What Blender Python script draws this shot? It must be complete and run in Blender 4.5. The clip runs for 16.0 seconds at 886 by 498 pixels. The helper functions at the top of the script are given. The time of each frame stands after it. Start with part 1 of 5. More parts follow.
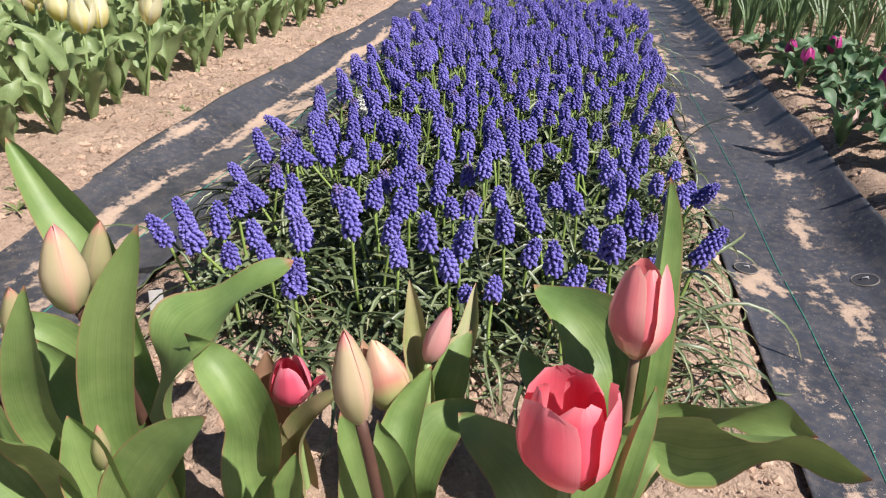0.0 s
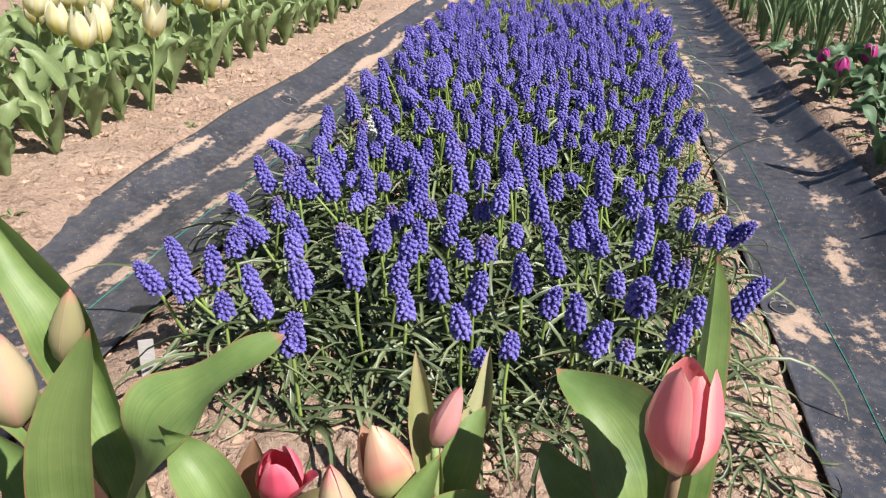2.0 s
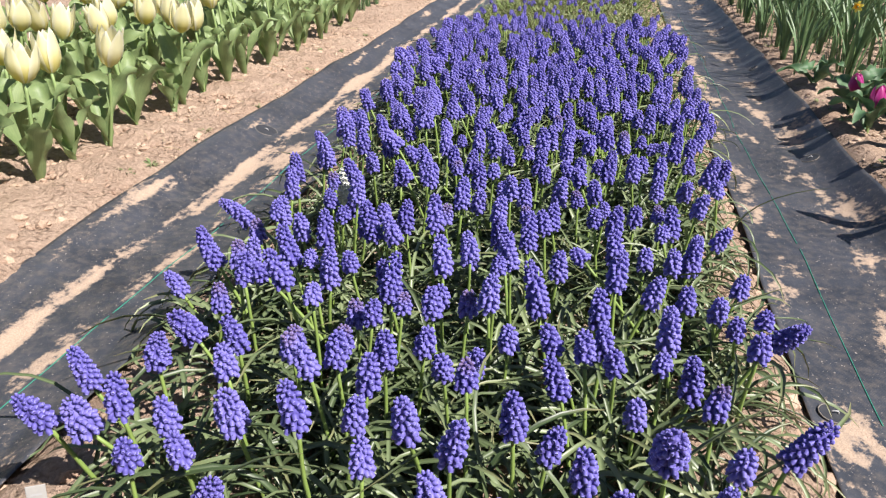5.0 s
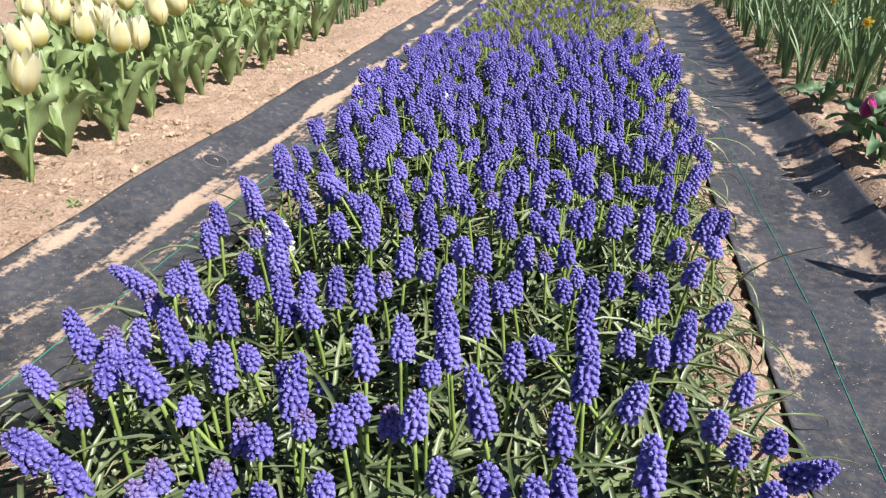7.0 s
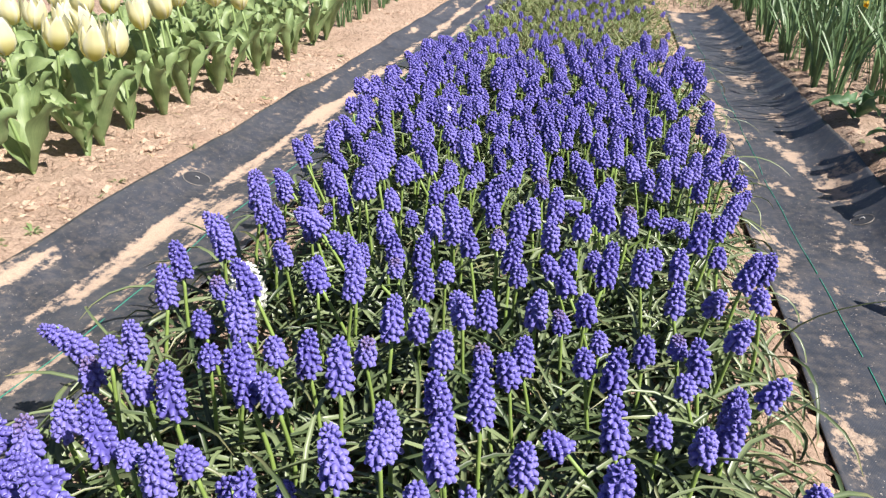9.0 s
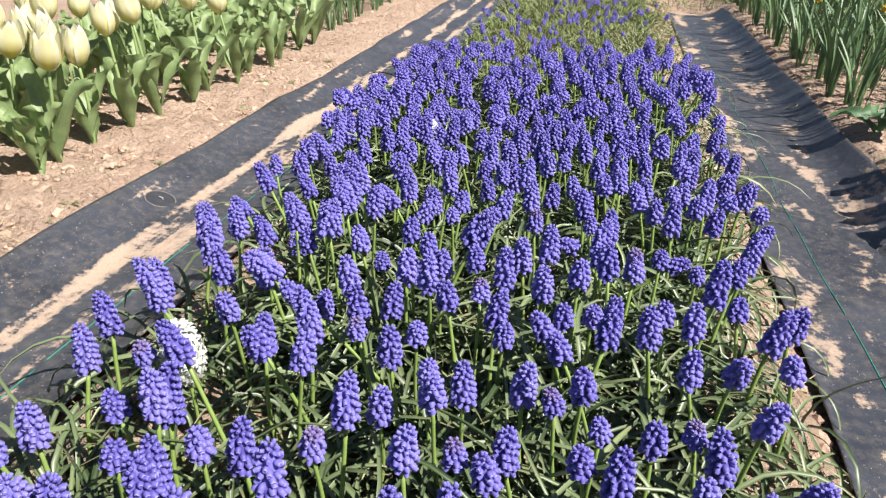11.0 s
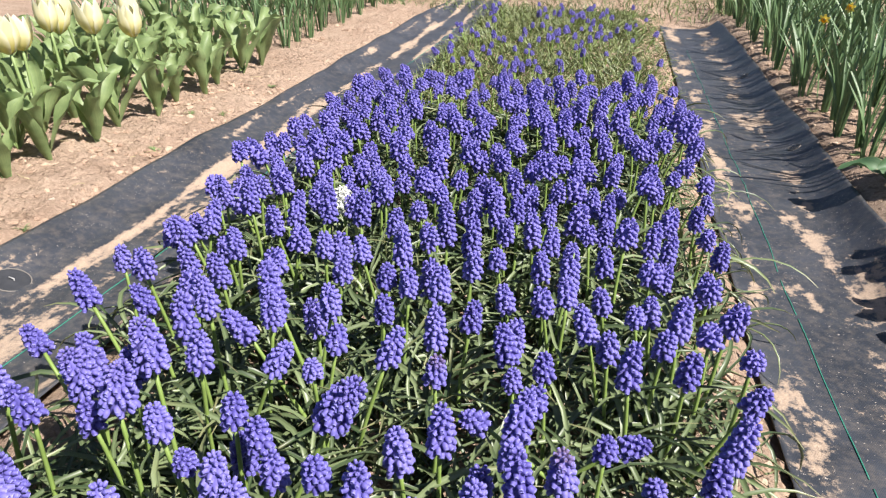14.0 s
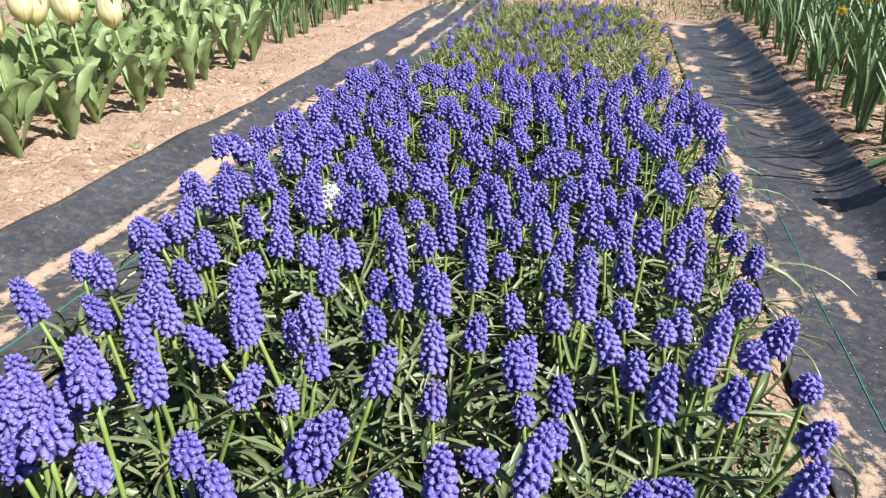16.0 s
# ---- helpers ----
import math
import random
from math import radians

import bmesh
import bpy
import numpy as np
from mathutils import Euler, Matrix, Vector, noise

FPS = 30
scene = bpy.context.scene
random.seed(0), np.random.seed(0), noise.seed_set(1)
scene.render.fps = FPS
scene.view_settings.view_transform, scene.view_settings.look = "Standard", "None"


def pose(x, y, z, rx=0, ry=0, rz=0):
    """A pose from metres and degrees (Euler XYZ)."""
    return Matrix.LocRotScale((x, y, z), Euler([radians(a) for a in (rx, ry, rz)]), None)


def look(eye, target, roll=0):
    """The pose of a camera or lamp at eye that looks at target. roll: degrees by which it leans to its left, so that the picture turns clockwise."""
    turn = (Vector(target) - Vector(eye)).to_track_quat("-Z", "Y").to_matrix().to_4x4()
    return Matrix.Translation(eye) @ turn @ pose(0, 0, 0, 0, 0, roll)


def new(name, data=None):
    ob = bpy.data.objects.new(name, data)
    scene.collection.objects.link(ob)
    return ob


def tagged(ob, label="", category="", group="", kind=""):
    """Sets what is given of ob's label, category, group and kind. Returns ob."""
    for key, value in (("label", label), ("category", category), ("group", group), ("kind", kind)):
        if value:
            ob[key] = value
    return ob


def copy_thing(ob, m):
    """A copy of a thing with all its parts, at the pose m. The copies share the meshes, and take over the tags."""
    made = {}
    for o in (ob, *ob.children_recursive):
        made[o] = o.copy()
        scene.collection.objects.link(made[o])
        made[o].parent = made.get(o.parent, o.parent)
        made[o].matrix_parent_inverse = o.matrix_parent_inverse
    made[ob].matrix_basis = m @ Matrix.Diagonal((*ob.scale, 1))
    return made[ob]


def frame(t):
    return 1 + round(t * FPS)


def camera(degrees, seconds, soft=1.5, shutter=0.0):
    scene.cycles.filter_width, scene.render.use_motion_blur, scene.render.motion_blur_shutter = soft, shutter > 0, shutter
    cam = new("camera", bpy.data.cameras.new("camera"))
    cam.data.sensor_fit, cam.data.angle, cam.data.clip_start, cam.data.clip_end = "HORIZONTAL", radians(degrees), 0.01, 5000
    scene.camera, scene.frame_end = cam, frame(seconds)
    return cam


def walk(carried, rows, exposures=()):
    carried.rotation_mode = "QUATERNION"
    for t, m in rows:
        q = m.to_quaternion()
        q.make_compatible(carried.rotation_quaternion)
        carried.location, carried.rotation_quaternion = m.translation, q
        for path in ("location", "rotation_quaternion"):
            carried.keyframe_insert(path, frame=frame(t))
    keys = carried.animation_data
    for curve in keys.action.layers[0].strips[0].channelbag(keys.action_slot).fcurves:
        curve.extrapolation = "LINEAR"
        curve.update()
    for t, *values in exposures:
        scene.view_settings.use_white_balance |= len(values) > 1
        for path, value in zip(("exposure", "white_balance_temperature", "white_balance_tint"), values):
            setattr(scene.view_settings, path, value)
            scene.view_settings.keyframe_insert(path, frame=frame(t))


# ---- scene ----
cam = camera(64.4, 16.0, soft=1.3)
PATH = [
    (0, (0.0569, -0.0943, 0.585), (-0.2648, 1.6607, -0.318), 0.8),
    (0.5, (0.0429, -0.0617, 0.58), (-0.2848, 1.6911, -0.324), 0.7),
    (1, (0.0377, -0.0539, 0.577), (-0.3069, 1.6944, -0.331), 0.6),
    (1.5, (0.0422, -0.0397, 0.595), (-0.3162, 1.7041, -0.317), 0.3),
    (2, (0.0429, 0.0053, 0.608), (-0.3225, 1.747, -0.304), 0.3),
    (2.5, (0.0327, 0.075, 0.61), (-0.3356, 1.8146, -0.304), 0.5),
    (3, (0.025, 0.1298, 0.607), (-0.3462, 1.8693, -0.308), 0.4),
    (3.5, (0.0134, 0.1505, 0.613), (-0.3599, 1.8889, -0.304), 0.5),
    (4, (0.0155, 0.1796, 0.625), (-0.3587, 1.9169, -0.292), 0.3),
    (4.2, (0.0192, 0.1897, 0.629), (-0.357, 1.927, -0.288), 0.2),
    (6.3, (0.0406, 0.3754, 0.622), (-0.3401, 2.1256, -0.268), 0.2),
    (6.5, (0.0457, 0.4026, 0.621), (-0.3349, 2.1538, -0.268), 0.1),
    (7, (0.0598, 0.466, 0.618), (-0.3188, 2.2163, -0.271), 0.1),
    (7.5, (0.0785, 0.5086, 0.618), (-0.3031, 2.2588, -0.272), 0.1),
    (8, (0.0694, 0.5434, 0.615), (-0.3132, 2.2935, -0.274), 0.4),
    (8.5, (0.057, 0.591, 0.603), (-0.3266, 2.3411, -0.286), 0.3),
    (9, (0.0367, 0.6314, 0.606), (-0.3618, 2.3781, -0.283), 0.1),
    (9.2, (0.0383, 0.6455, 0.602), (-0.3702, 2.3918, -0.284), -0.1),
    (11.3, (0.0331, 0.8174, 0.595), (-0.3675, 2.564, -0.294), 0.2),
    (11.5, (0.0353, 0.8415, 0.594), (-0.3662, 2.588, -0.294), 0.2),
    (12, (0.041, 0.9177, 0.596), (-0.3625, 2.6642, -0.292), 0.2),
    (12.5, (0.0574, 0.9692, 0.599), (-0.3461, 2.7167, -0.286), 0.1),
    (13, (0.0706, 1.0296, 0.602), (-0.333, 2.7771, -0.285), 0.1),
    (13.5, (0.0867, 1.0922, 0.606), (-0.3139, 2.8407, -0.279), 0.1),
    (14, (0.0922, 1.1423, 0.612), (-0.3064, 2.89, -0.275), 0.4),
    (14.5, (0.0898, 1.1533, 0.591), (-0.3098, 2.9019, -0.294), 0.4),
    (15, (0.0872, 1.1732, 0.574), (-0.3144, 2.9218, -0.31), 0.3),
    (15.5, (0.078, 1.2139, 0.572), (-0.3247, 2.9635, -0.31), 0.2),
    (16, (0.0712, 1.2388, 0.566), (-0.3274, 2.9894, -0.314), 0.3),
]
walk(cam, [(t, look(eye, target, roll)) for t, eye, target, roll in PATH],
     exposures=((0.0, 0.69, 6500, 15), (3.5, 0.82, 6500, 14), (7.0, 0.87, 6500, 12), (8.5, 0.91, 6500, 12), (9.0, 0.97, 6500, 12), (11.5, 0.94, 6500, 11), (12.5, 0.90, 6500, 11), (16.0, 0.98, 6500, 11)))


# ---- light ----
SUN_DIR = Vector((0.66, -0.28, 0.84)).normalized()          # towards the sun
world = bpy.data.worlds.new("sky")
scene.world = world
world.use_nodes = True
wn = world.node_tree
sky = wn.nodes.new("ShaderNodeTexSky")
sky.sky_type, sky.sun_disc, sky.air_density, sky.dust_density = "NISHITA", False, 0.75, 0.6
sky.sun_elevation = math.asin(SUN_DIR.z)
sky.sun_rotation = math.atan2(SUN_DIR.x, SUN_DIR.y)
wn.links.new(sky.outputs["Color"], wn.nodes["Background"].inputs["Color"])
wn.nodes["Background"].inputs["Strength"].default_value = 0.05
sun = new("sun", bpy.data.lights.new("sun", "SUN"))
sun.data.energy, sun.data.angle, sun.data.color = 4.8, radians(0.53), (1.0, 0.95, 0.88)
sun.matrix_world = look(SUN_DIR * 30, (0, 0, 0))


# ---- materials ----
class Nodes:
    """A node material under construction."""

    def __init__(self, name, rough=0.6, spec=0.5):
        self.mat = bpy.data.materials.new(name)
        self.mat.use_nodes = True
        self.t = self.mat.node_tree
        self.b = self.t.nodes["Principled BSDF"]
        self.b.inputs["Roughness"].default_value = rough
        self.b.inputs["Specular IOR Level"].default_value = spec
        self.co = self.t.nodes.new("ShaderNodeTexCoord").outputs["Object"]

    def put(self, socket, value):
        if hasattr(value, "links"):
            self.t.links.new(value, socket)
        else:
            socket.default_value = value

    def noise(self, scale, detail=4.0, rough=0.6, at=None, stretch=None):
        n = self.t.nodes.new("ShaderNodeTexNoise")
        n.inputs["Scale"].default_value, n.inputs["Detail"].default_value, n.inputs["Roughness"].default_value = scale, detail, rough
        at = at or self.co
        if stretch:
            m = self.t.nodes.new("ShaderNodeMapping")
            m.inputs["Scale"].default_value = stretch
            self.t.links.new(at, m.inputs["Vector"])
            at = m.outputs["Vector"]
        self.t.links.new(at, n.inputs["Vector"])
        return n.outputs["Fac"]

    def ramp(self, fac, *stops):
        r = self.t.nodes.new("ShaderNodeValToRGB")
        e = r.color_ramp.elements
        while len(e) < len(stops):
            e.new(0.5)
        for el, (p, c) in zip(e, stops):
            el.position = p
            el.color = (*c, 1) if isinstance(c, tuple) else (c, c, c, 1)
        self.put(r.inputs["Fac"], fac)
        return r.outputs["Color"]

    def mix(self, fac, a, b, kind="MIX"):
        m = self.t.nodes.new("ShaderNodeMix")
        m.data_type, m.blend_type = "RGBA", kind
        self.put(m.inputs["Factor"], fac)
        for s, v in ((m.inputs[6], a), (m.inputs[7], b)):
            self.put(s, (*v, 1) if isinstance(v, tuple) else v)
        return m.outputs[2]

    def math(self, op, a, b=0.0, clamp=False):
        m = self.t.nodes.new("ShaderNodeMath")
        m.operation, m.use_clamp = op, clamp
        self.put(m.inputs[0], a)
        self.put(m.inputs[1], b)
        return m.outputs[0]

    def span(self):
        """Across and along a leaf or petal: x from 0 to 1 across, y from base to tip."""
        a = self.t.nodes.new("ShaderNodeAttribute")
        a.attribute_name = "span"
        s = self.t.nodes.new("ShaderNodeSeparateXYZ")
        self.t.links.new(a.outputs["Vector"], s.inputs[0])
        return s.outputs[0], s.outputs[1], a.outputs["Vector"]

    def split(self, v):
        s = self.t.nodes.new("ShaderNodeSeparateXYZ")
        self.t.links.new(v, s.inputs[0])
        return s.outputs

    def chance(self):
        return self.t.nodes.new("ShaderNodeObjectInfo").outputs["Random"]

    def island(self):
        return self.t.nodes.new("ShaderNodeNewGeometry").outputs["Random Per Island"]

    def bump(self, height, strength=0.4, distance=0.002):
        b = self.t.nodes.new("ShaderNodeBump")
        b.inputs["Strength"].default_value, b.inputs["Distance"].default_value = strength, distance
        self.put(b.inputs["Height"], height)
        self.t.links.new(b.outputs["Normal"], self.b.inputs["Normal"])

    def done(self, colour, rough=None, translucent=0.0):
        self.put(self.b.inputs["Base Color"], (*colour, 1) if isinstance(colour, tuple) else colour)
        if rough is not None:
            self.put(self.b.inputs["Roughness"], rough)
        if translucent:
            tr = self.t.nodes.new("ShaderNodeBsdfTranslucent")
            self.put(tr.inputs["Color"], (*colour, 1) if isinstance(colour, tuple) else colour)
            ms = self.t.nodes.new("ShaderNodeMixShader")
            ms.inputs[0].default_value = translucent
            self.t.links.new(self.b.outputs[0], ms.inputs[1])
            self.t.links.new(tr.outputs[0], ms.inputs[2])
            self.t.links.new(ms.outputs[0], self.t.nodes["Material Output"].inputs["Surface"])
        return self.mat


def soil_material():
    n = Nodes("dry_soil", 0.95, 0.15)
    big = n.noise(5.0, 5)
    fine = n.noise(130.0, 5, 0.7)
    grit = n.noise(420.0, 2)
    base = n.ramp(big, (0.3, (0.46, 0.325, 0.242)), (0.7, (0.60, 0.45, 0.345)))
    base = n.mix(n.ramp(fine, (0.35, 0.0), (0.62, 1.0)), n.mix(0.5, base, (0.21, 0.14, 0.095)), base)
    base = n.mix(n.ramp(grit, (0.64, 0.0), (0.72, 0.5)), base, (0.56, 0.46, 0.35))
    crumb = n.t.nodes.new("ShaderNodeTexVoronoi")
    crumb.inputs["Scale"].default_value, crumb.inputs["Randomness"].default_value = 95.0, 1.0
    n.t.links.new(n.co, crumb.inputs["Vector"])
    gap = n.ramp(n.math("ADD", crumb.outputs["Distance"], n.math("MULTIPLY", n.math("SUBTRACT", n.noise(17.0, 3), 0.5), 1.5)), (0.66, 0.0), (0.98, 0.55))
    # crevice shade between the crumbs, painted into the colour as darker brown
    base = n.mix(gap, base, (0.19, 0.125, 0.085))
    n.bump(n.math("SUBTRACT", n.math("ADD", fine, n.math("MULTIPLY", grit, 0.35)), n.math("MULTIPLY", gap, 0.8)), 1.0, 0.010)
    return n.done(base)


def clod_material():
    n = Nodes("soil_clod", 0.95, 0.15)
    fine = n.noise(220.0, 4)
    base = n.ramp(n.island(), (0.0, (0.35, 0.24, 0.175)), (0.6, (0.50, 0.365, 0.27)), (0.985, (0.55, 0.42, 0.315)), (1.0, (0.58, 0.50, 0.41)))
    n.bump(fine, 0.8, 0.003)
    return n.done(n.mix(n.ramp(fine, (0.3, 0.45), (0.6, 0.0)), base, (0.17, 0.105, 0.07)))


def fabric_material(streaks, along):
    """Woven ground cloth, dusty, with drifts of sand along the given lines (x, half width, amount)."""
    n = Nodes("woven_ground_cloth", 0.5, 0.45)
    x, y, z = n.split(n.co)
    cloud = n.noise(7.0, 5, 0.65)
    dust = n.noise(55.0, 5, 0.75)
    patch = n.noise(1.0, 4, 0.62, stretch=(11.0, along, 6.0))
    sand = None
    for sx, half, amount in streaks:
        d = n.math("ABSOLUTE", n.math("SUBTRACT", x, sx))
        near = n.math("MULTIPLY", n.math("SUBTRACT", 1.0, n.math("DIVIDE", d, half), True), amount)
        sand = near if sand is None else n.math("MAXIMUM", sand, near)
    sand = n.math("ADD", n.math("MULTIPLY", sand, 0.17), n.math("MULTIPLY", patch, 1.0))
    sand = n.math("ADD", sand, n.math("MULTIPLY", n.math("SUBTRACT", dust, 0.5), 0.42))
    sand = n.ramp(sand, (0.625, 0.0), (0.675, 0.75), (0.74, 1.0))
    specks = n.ramp(n.noise(230.0, 2), (0.69, 0.0), (0.72, 0.8))
    cloth = n.ramp(cloud, (0.3, (0.029, 0.033, 0.042)), (0.7, (0.064, 0.070, 0.086)))
    cloth = n.mix(n.ramp(dust, (0.45, 0.0), (0.75, 0.5)), cloth, (0.20, 0.17, 0.145))
    cloth = n.mix(specks, cloth, (0.55, 0.48, 0.42))
    grains = n.noise(380.0, 3)
    sandcol = n.ramp(grains, (0.3, (0.37, 0.272, 0.200)), (0.7, (0.50, 0.382, 0.290)))
    weave = n.t.nodes.new("ShaderNodeTexWave")
    weave.inputs["Scale"].default_value = 160.0
    n.t.links.new(n.co, weave.inputs["Vector"])
    n.bump(n.math("ADD", n.math("MULTIPLY", weave.outputs["Fac"], 0.05), n.math("ADD", n.math("MULTIPLY", n.math("MULTIPLY", grains, sand), 0.6), n.math("MULTIPLY", cloud, 0.5))), 0.6, 0.004)
    return n.done(n.mix(sand, cloth, sandcol), n.math("ADD", 0.42, n.math("MULTIPLY", sand, 0.5)))


def floret_material(name, low, high, tip):
    n = Nodes(name, 0.5, 0.3)
    a, v, _ = n.span()                                  # a: dried tip, v: along the floret
    c = n.mix(n.chance(), low, high)
    c = n.mix(n.math("MULTIPLY", n.island(), 0.5), c, n.mix(0.5, c, high))
    c = n.mix(n.ramp(v, (0.0, 0.0), (1.0, 0.35)), c, high)
    c = n.mix(n.math("MULTIPLY", a, 0.8), c, tip)
    return n.done(c, None, 0.12)


def mouth_material(name, colour):
    n = Nodes(name, 0.6, 0.2)
    return n.done(n.mix(n.island(), colour, tuple(min(1, q * 1.5) for q in colour)))


def leaf_material(name, dark, light, margin=None, gloss=0.5, translucent=0.12, veins=42.0):
    n = Nodes(name, gloss, 0.5)
    u, v, uv = n.span()
    cloud = n.noise(28.0, 4)
    c = n.ramp(cloud, (0.3, dark), (0.7, light))
    c = n.mix(n.math("MULTIPLY", n.chance(), 0.35), c, light)
    vein = n.noise(1.0, 2, 0.5, at=uv, stretch=(veins, 1.2, 1.0))
    c = n.mix(n.ramp(vein, (0.4, 0.0), (0.7, 0.40)), c, tuple(q * 0.6 for q in dark))
    if margin:
        edge = n.math("ABSOLUTE", n.math("SUBTRACT", u, 0.5))
        c = n.mix(n.ramp(edge, (0.470, 0.0), (0.490, 0.55)), c, margin)
        c = n.mix(n.ramp(v, (0.965, 0.0), (0.99, 0.9)), c, margin)
        c = n.mix(n.ramp(n.noise(300.0, 2), (0.76, 0.0), (0.8, 0.3)), c, (0.3, 0.26, 0.15))
    bloom = n.ramp(n.noise(7.0, 3), (0.35, 0.0), (0.7, 0.30))
    c = n.mix(bloom, c, tuple(min(1.0, q * 1.12 + 0.018) for q in light))
    n.bump(n.math("ADD", n.math("MULTIPLY", vein, 0.34), n.math("MULTIPLY", cloud, 0.9)), 0.3, 0.002)
    return n.done(c, n.math("ADD", gloss, n.math("MULTIPLY", cloud, 0.12)), translucent)


def blade_material(name, dark, light, dry):
    n = Nodes(name, 0.40, 0.5)
    u, v, uv = n.span()
    c = n.mix(n.island(), dark, light)
    c = n.mix(n.ramp(n.math("ABSOLUTE", n.math("SUBTRACT", u, 0.5)), (0.0, 0.14), (0.25, 0.0)), c, tuple(min(1.0, q * 2.0) for q in light))
    c = n.mix(n.ramp(v, (0.78, 0.0), (1.0, 0.6)), c, dry)
    c = n.mix(n.ramp(n.noise(9.0, 2), (0.66, 0.0), (0.8, 0.3)), c, dry)
    return n.done(c, None, 0.08)


def petal_material(name, base, body, edge, tip, shade=0.25, low=0.28, thin=0.32, band=None):
    """Base, body and tip colours follow the petal's length, edge its margin."""
    n = Nodes(name, 0.42, 0.35)
    u, v, uv = n.span()
    c = n.ramp(v, (low * 0.25, base), (low, body), (0.82, body), (0.99, tip)) if band is None else n.ramp(v, (0.30, base), (0.50, band), (0.62, body), (0.95, tip))
    rim = n.ramp(n.math("ABSOLUTE", n.math("SUBTRACT", u, 0.5)), (0.25, 0.0), (0.5, 0.8))
    c = n.mix(rim, c, edge)
    streak = n.noise(1.0, 3, 0.6, at=uv, stretch=(26.0, 1.4, 1.0))
    c = n.mix(n.ramp(streak, (0.42, 0.0), (0.75, shade)), c, tuple(q * 0.72 for q in body))
    c = n.mix(n.math("MULTIPLY", n.chance(), 0.25), c, edge)
    n.bump(streak, 0.12, 0.0012)
    return n.done(c, None, thin)


def plain_material(name, a, b, scale=40.0, rough=0.6, spec=0.4):
    n = Nodes(name, rough, spec)
    f = n.noise(scale, 4)
    n.bump(f, 0.3, 0.001)
    return n.done(n.mix(f, a, b))


SOIL, CLOD = soil_material(), clod_material()
CLOTH_L = fabric_material(((-0.905, 0.03, 0.6), (-0.815, 0.042, 1.25), (-0.715, 0.036, 1.05), (-0.61, 0.03, 0.8)), 2.4)
CLOTH_R = fabric_material(((0.395, 0.05, 0.8), (0.550, 0.06, 0.72)), 5.4)
BLUE = floret_material("blue_floret", (0.090, 0.075, 0.34), (0.216, 0.190, 0.57), (0.19, 0.13, 0.21))
BLUE_RIM = mouth_material("floret_rim", (0.20, 0.19, 0.50))
WHITE = floret_material("white_floret", (0.78, 0.80, 0.80), (0.84, 0.84, 0.82), (0.6, 0.62, 0.5))
MUSCARI_STEM = plain_material("muscari_stem", (0.17, 0.26, 0.06), (0.26, 0.36, 0.10), 60, 0.45)
MUSCARI_LEAF = blade_material("muscari_blade", (0.036, 0.062, 0.025), (0.185, 0.232, 0.113), (0.30, 0.26, 0.13))
GRASS = blade_material("grass_blade", (0.09, 0.135, 0.042), (0.21, 0.25, 0.095), (0.42, 0.36, 0.18))
DAFF_LEAF = leaf_material("daffodil_blade", (0.058, 0.115, 0.050), (0.140, 0.228, 0.092), None, 0.38, 0.12, 18.0)
TULIP_LEAF = leaf_material("tulip_leaf", (0.092, 0.180, 0.044), (0.205, 0.302, 0.092), (0.36, 0.12, 0.09), 0.46, 0.14)
PALE_LEAF = leaf_material("field_tulip_leaf", (0.155, 0.238, 0.088), (0.305, 0.392, 0.172), None, 0.44, 0.26)
DARK_LEAF = leaf_material("dark_tulip_leaf", (0.045, 0.11, 0.05), (0.10, 0.19, 0.085), (0.30, 0.33, 0.16))
GREENBRACT = leaf_material("green_bract", (0.22, 0.27, 0.09), (0.36, 0.30, 0.16), (0.45, 0.20, 0.15))
BRACT = leaf_material("flushed_leaf", (0.20, 0.085, 0.07), (0.30, 0.20, 0.11), (0.36, 0.13, 0.10))
TULIP_STEM = plain_material("tulip_stem", (0.20, 0.30, 0.10), (0.28, 0.36, 0.15), 50, 0.5)
RED_STEM = plain_material("reddish_stem", (0.16, 0.10, 0.065), (0.27, 0.20, 0.12), 50, 0.45)
DARK_STEM = plain_material("flushed_stem", (0.055, 0.025, 0.025), (0.13, 0.07, 0.045), 50, 0.45)
PINK = petal_material("pink_petal", (0.80, 0.42, 0.34), (0.84, 0.105, 0.165), (0.90, 0.33, 0.37), (0.89, 0.26, 0.29), 0.30, 0.24, 0.22)
CORAL = petal_material("coral_petal", (0.60, 0.50, 0.30), (0.80, 0.20, 0.235), (0.88, 0.52, 0.44), (0.82, 0.24, 0.24), 0.45, 0.28, 0.18)
ROSE = petal_material("rose_petal", (0.62, 0.20, 0.20), (0.72, 0.10, 0.17), (0.84, 0.30, 0.36), (0.78, 0.20, 0.26), 0.45, 0.28, 0.15)
BUD = petal_material("cream_bud_petal", (0.34, 0.38, 0.17), (0.57, 0.50, 0.30), (0.68, 0.42, 0.32), (0.80, 0.20, 0.24), 0.12, 0.45)
GREENBUD = petal_material("green_bud_petal", (0.24, 0.31, 0.11), (0.42, 0.41, 0.20), (0.46, 0.38, 0.22), (0.68, 0.24, 0.22), 0.2, 0.5)
PEACH = petal_material("peach_petal", (0.28, 0.38, 0.12), (0.60, 0.28, 0.21), (0.62, 0.44, 0.28), (0.70, 0.46, 0.30), 0.4, 0.62, 0.15, (0.50, 0.16, 0.13))
PALEPINK = petal_material("pale_pink_petal", (0.66, 0.50, 0.36), (0.80, 0.38, 0.38), (0.84, 0.54, 0.48), (0.76, 0.16, 0.20), 0.35)
